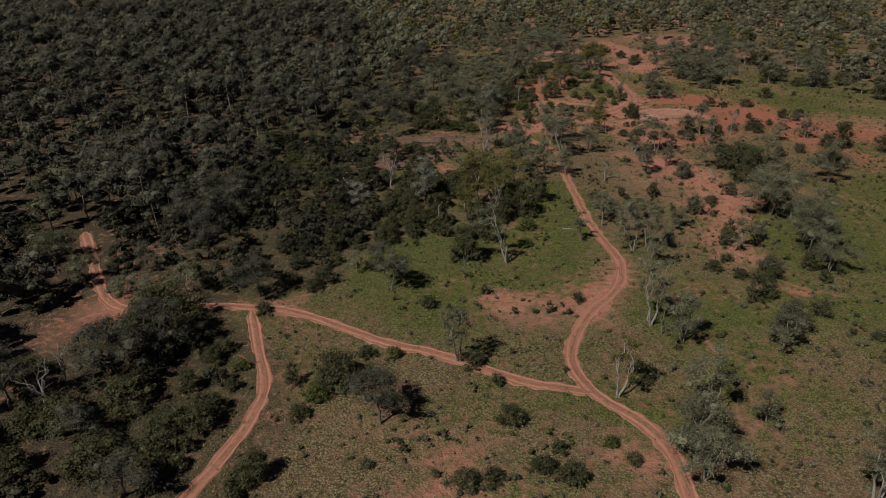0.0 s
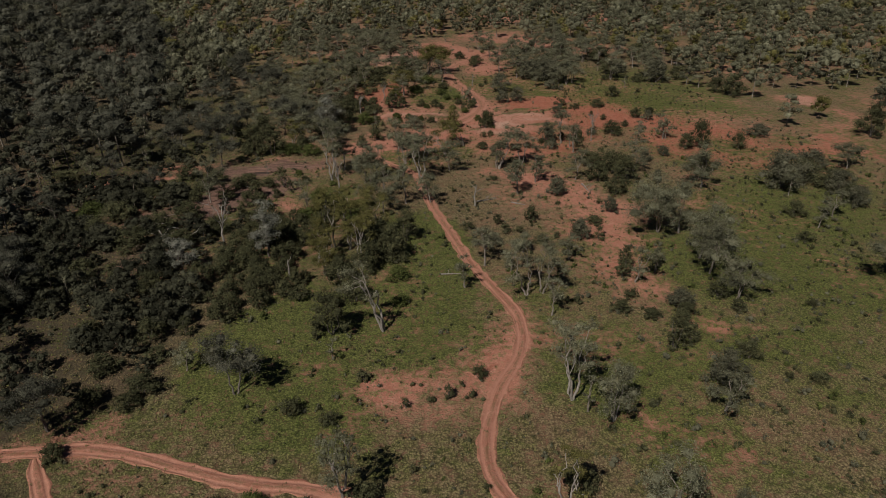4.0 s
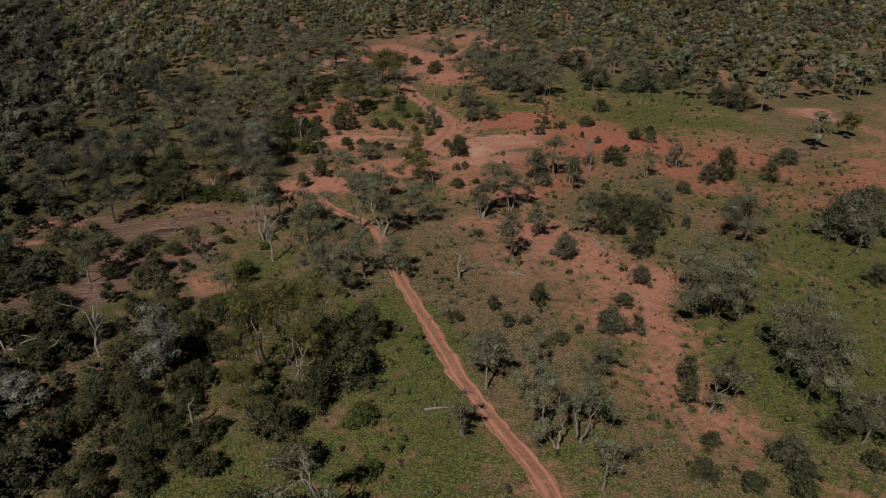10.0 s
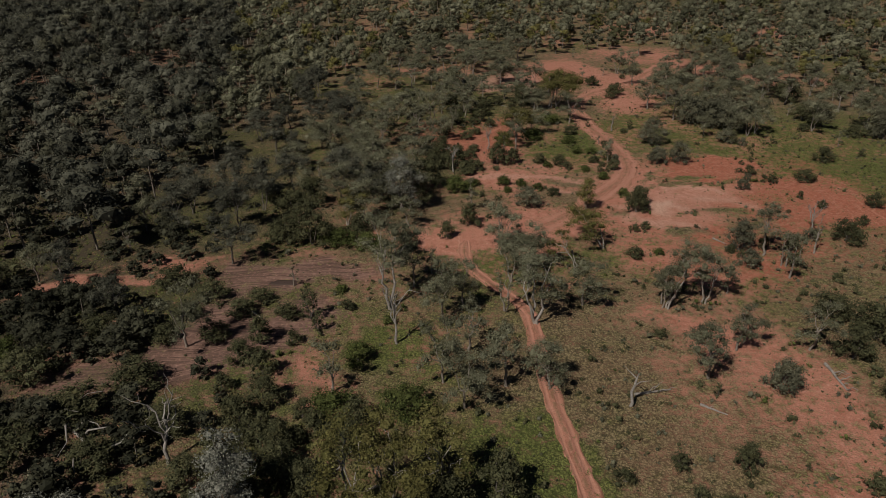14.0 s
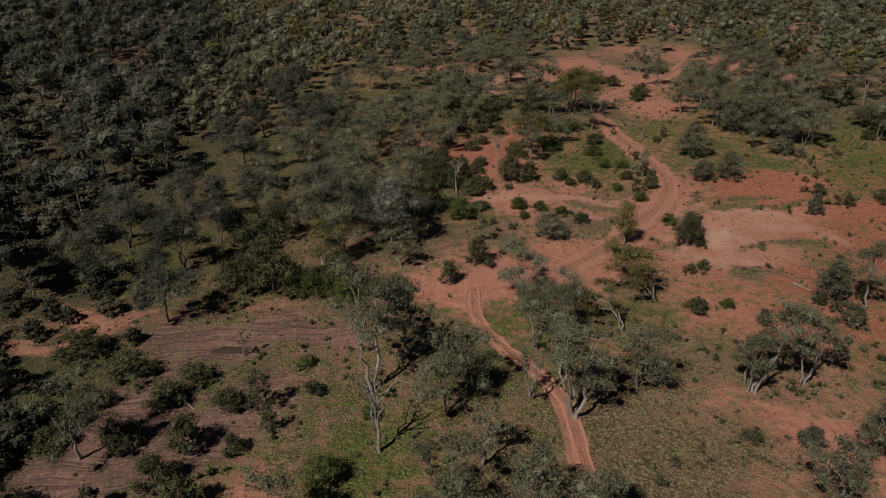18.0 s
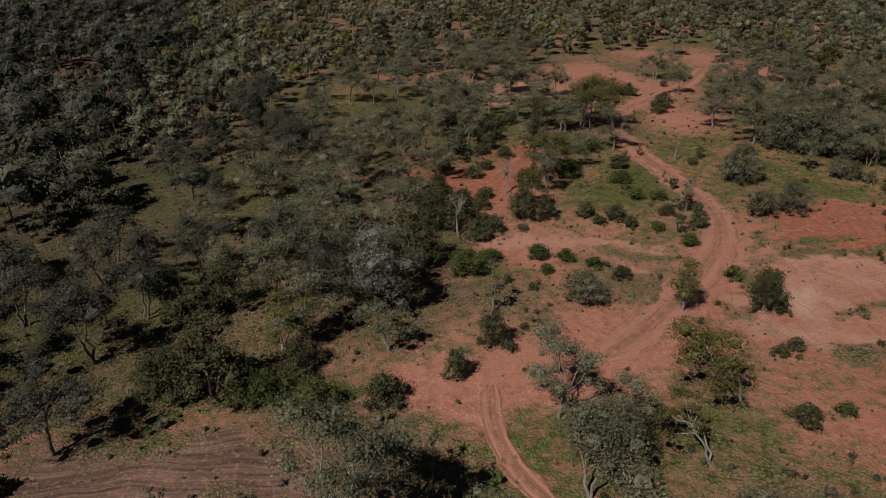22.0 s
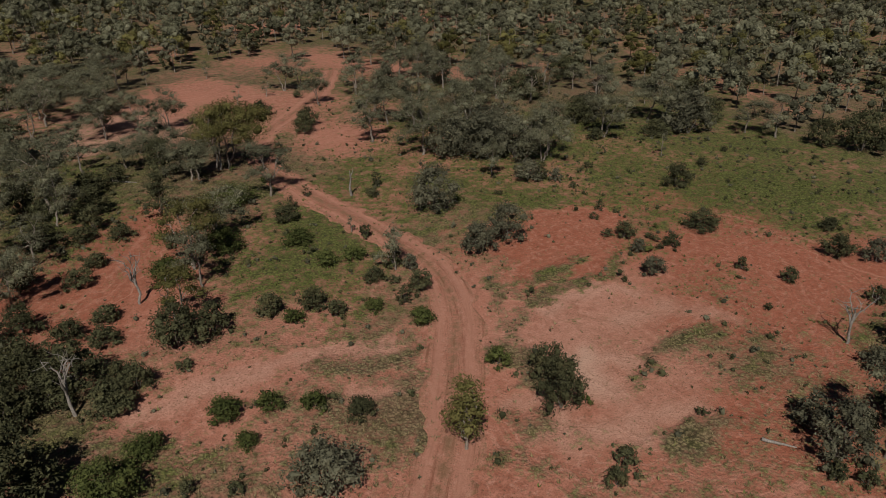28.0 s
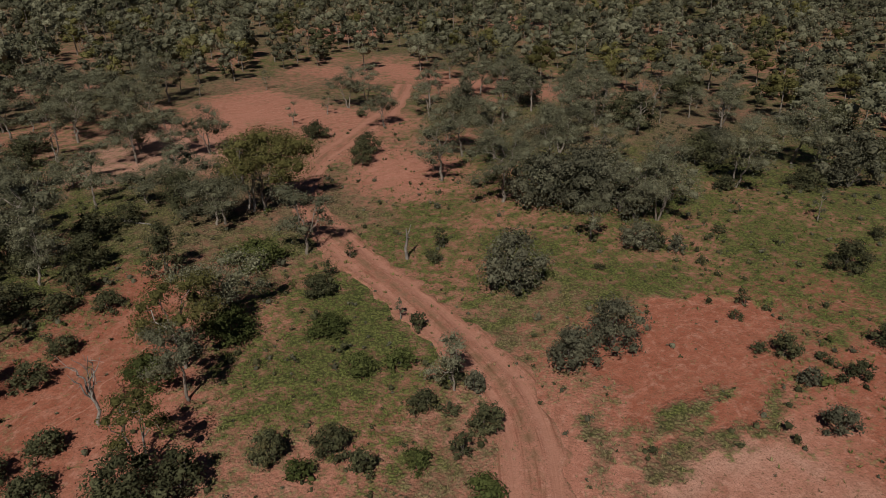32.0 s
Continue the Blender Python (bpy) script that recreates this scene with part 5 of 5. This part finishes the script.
def mass(name, label, leaf, places, tall, broad, low, fine):
    """Trees or shrubs too many to tell apart, as one mass of crowns with a bare stem under each."""
    vs, fs, bv, bf, tones, nc, nb = [], [], [], [], [], 0, 0
    for (px, py), off in zip(places, aside(places)):
        h = tall[0] + (tall[1] - tall[0]) * rng.random() ** 1.3
        w = h * rng.uniform(*broad)
        base = float(rise(np.array([px]), np.array([py]))[0])
        level = 0 if off < fine else 1 if off < 130 else 2 if off < 260 else 3
        count, spray, dense = ((11, 0.46, 2.2), (9, 0.66, 1.0), (7, 0.85, 0.58), (5, 1.1, 0.42))[level]
        tops = [(px + a, py + b, base + c, r, f) for a, b, c, r, f in dome(h, w, low, count, (0.19, 0.21, 0.23, 0.29)[level], rng.uniform(0.65, 0.95), 0.6)]
        v, f = foliage(tops, spray, dense, 0.72, 0.7, 1.16)
        vs.append(v)
        fs.append(f + nc)
        nc += len(v)
        tones.append(np.full(len(v), np.clip(rng.normal(0, 0.5), -1, 1)))
        v, f = tube([(px, py, base - 0.2), (px + rng.uniform(-0.5, 0.5), py + rng.uniform(-0.5, 0.5), base + h * 0.7)], (0.018 * h, 0.009 * h), 4)
        bv.append(v)
        bf.append(f + nb)
        nb += len(v)
    root = tagged(new(name), label, "trees", kind="stuff")
    crown = part("crown", np.concatenate(vs), np.concatenate(fs), LEAF[leaf], root, smooth=False)
    crown.data.attributes.new("tone", "FLOAT", "POINT").data.foreach_set("value", np.concatenate(tones).astype(np.float32))
    part("trunk", np.concatenate(bv), np.concatenate(bf), BARK["pale"], root)


brush = strew(THICKETS, lambda x, y: 0 * x, 1.5, 31, -90, 40, 45, 230, 16.0, 0.8)
brush = brush[np.argsort(aside(brush))]
for x, y in brush[:60]:
    h = rng.choice((2.2, 3.2, 4.2))
    plant("dark", x, y, h, h * 1.25, "shrubs in the savanna")
stand = strew(WOODS, open_land, 5.2, 32, -520, 640, 38, 880)
stand = stand[np.argsort(aside(stand))]
for x, y in stand[:190]:
    t = rng.random()
    if t < 0.72:
        h = rng.choice((7.0, 9.0, 11.0))
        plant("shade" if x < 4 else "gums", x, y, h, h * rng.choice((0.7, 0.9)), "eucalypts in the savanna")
    else:
        plant("sapling", x, y, rng.choice((4.0, 5.0)), 2.4, "thin saplings")
rest, pick = stand[190:], rng.random(len(stand) - 190)
mass("thicket", "dense thicket of dark green shrubs with shade in their leaf colour", "deep", brush[60:], (1.6, 5.0), (1.0, 1.5), 0.04, 90)
deep = rest[:, 0] < -18 - 0.15 * (rest[:, 1] - 200)
mass("woods", "dense eucalypt woodland with shade-darkened grey-green crowns", "wood", rest[deep & (pick < 0.6)], (8, 14), (0.75, 1.0), 0.36, 55)
mass("woods", "shade-darkened scrub trees under the dense woodland", "deep", rest[deep & (pick >= 0.6) & (pick < 0.85)], (5, 10), (0.8, 1.1), 0.15, 55)
mass("woods", "grey-crowned trees of the dense woodland", "grey", rest[deep & (pick >= 0.85)], (8, 13), (0.65, 0.9), 0.33, 55)
mass("woods", "open eucalypt woodland with grey-green crowns", "gum", rest[~deep & (pick < 0.5)], (7, 12), (0.7, 0.95), 0.33, 55)
mass("woods", "dark green scrub trees of the open woodland", "dark", rest[~deep & (pick >= 0.5) & (pick < 0.7)], (4, 8), (0.8, 1.15), 0.15, 55)
mass("woods", "grey scrub trees of the open woodland", "grey", rest[~deep & (pick >= 0.7) & (pick < 0.9)], (6, 10), (0.7, 1.0), 0.3, 55)
mass("woods", "olive-yellow eucalypts of the open woodland", "yellow", rest[~deep & (pick >= 0.9)], (7, 11), (0.65, 0.9), 0.33, 55)


# ---- low scrub and grass ----
def build_scrub(count):
    """Knee-high herbs and seedlings strewn over the earth."""
    x, y = rng.uniform(-60, 150, count), rng.uniform(48, 330, count)
    thin = np.clip(cover_at(x, y), 0, 1)
    keep = (x > -0.7 * y) & (x < 75 + 1.0 * (y - 52)) & (rng.random(count) < np.where(thin < 0.12, 0.12, 0.55) * (0.3 + 1.2 * grain(x, y, 9, 15))) & (off_track(x, y) > 1.9)
    x, y = x[keep], y[keep]
    z = rise(x, y)
    tops = [(a, b, c + r * 0.4, r, rng.uniform(0.7, 1.2)) for a, b, c, r in zip(x, y, z, 0.14 + 0.5 * rng.random(len(x)) ** 3.5)]
    half = rng.random(len(tops)) < 0.6
    for leaf, words, want in (("dark", "low dark green scrub and seedlings", True), ("grey", "low grey-green herbs and seedlings", False)):
        v, f = foliage([t for t, q in zip(tops, half) if q == want], 0.3, 3.0, 0.6)
        me = mesh_of("scrub", v, f, LEAF[leaf])
        tagged(new("scrub", me), words, "scrub", kind="stuff")


def build_grass(count):
    """Tussocks, each a tuft of blades that lean outwards, where the ground is grown over."""
    x, y = rng.uniform(-60, 135, count), rng.uniform(48, 330, count)
    keep = (x > -0.7 * y + 5) & (x < 75 + 1.0 * (y - 52)) & (rng.random(count) < np.clip(cover_at(x, y) * 0.9 + 0.12, 0.03, 1) * (0.4 + 1.1 * grain(x, y, 4, 16))) & (off_track(x, y) > 1.3)
    x, y = x[keep], y[keep]
    n = len(x)
    lush = np.clip(lush_at(x, y) + rng.normal(0, 0.15, n), 0, 1)
    size = 0.15 + 0.2 * rng.random(n) ** 2
    z = rise(x, y)
    turn = rng.uniform(0, 2 * math.pi, n)
    corners = []
    for k in range(6):
        a, r = turn + k * 1.0472 + rng.normal(0, 0.3, n), size * rng.uniform(0.5, 1.3, n)
        dx, dy, half = np.cos(a), np.sin(a), size * rng.uniform(0.13, 0.24, n)
        corners += [np.stack([x + dx * 0.12 * size - dy * half, y + dy * 0.12 * size + dx * half, z - 0.02], 1),
                    np.stack([x + dx * 0.12 * size + dy * half, y + dy * 0.12 * size - dx * half, z - 0.02], 1),
                    np.stack([x + dx * r, y + dy * r, z + size * rng.uniform(0.5, 1.25, n)], 1)]
    v = np.stack(corners, 1).reshape(-1, 3)
    f = np.arange(18 * n).reshape(-1, 3)
    me = mesh_of("grass", v, f, GRASS, {"lush": np.repeat(lush, 18)})
    tagged(new("grass", me), "dry and green tussocks of savanna grass", "grass", kind="stuff")


def build_brushwood(count):
    """Waist-high shrubs, too many to count, dotted over the grass and thinner over the earth."""
    x, y = rng.uniform(-10, 150, count), rng.uniform(48, 320, count)
    thin = np.clip(cover_at(x, y), 0, 1)
    dots = np.where(y < 200, 0.75, 0.28) * (0.25 + 0.75 * thin) * np.clip(2.4 * grain(x, y, 11, 19) - 0.35, 0.04, 1.5)
    keep = (x < 75 + 1.0 * (y - 52)) & (rng.random(count) < dots) & (off_track(x, y) > 2.4)
    x, y = x[keep], y[keep]
    size = 0.3 + 0.65 * rng.random(len(x)) ** 2
    tops = []
    for a, b, c, r in zip(x, y, rise(x, y), size):
        for k in range(3):
            q = r * rng.uniform(0.45, 0.75)
            tops.append((a + rng.normal(0, 0.4) * r, b + rng.normal(0, 0.4) * r, c + q * 0.6 + k * 0.22 * r, q, rng.uniform(0.8, 1.2)))
    pick = np.repeat(rng.random(len(x)), 3)
    for leaf, words, lo, hi in (("dark", "waist-high dark green shrubs dotted over the grass", 0, 0.45), ("grey", "waist-high grey-green shrubs dotted over the grass", 0.45, 0.8),
                                ("green", "waist-high leafy green shrubs dotted over the grass", 0.8, 1.1)):
        v, f = foliage([t for t, q in zip(tops, pick) if lo <= q < hi], 0.27, 3.2, 0.6)
        tagged(new("brushwood", mesh_of("brushwood", v, f, LEAF[leaf])), words, "shrubs", kind="stuff")


build_scrub(19000)
build_brushwood(5200)
build_grass(160000)
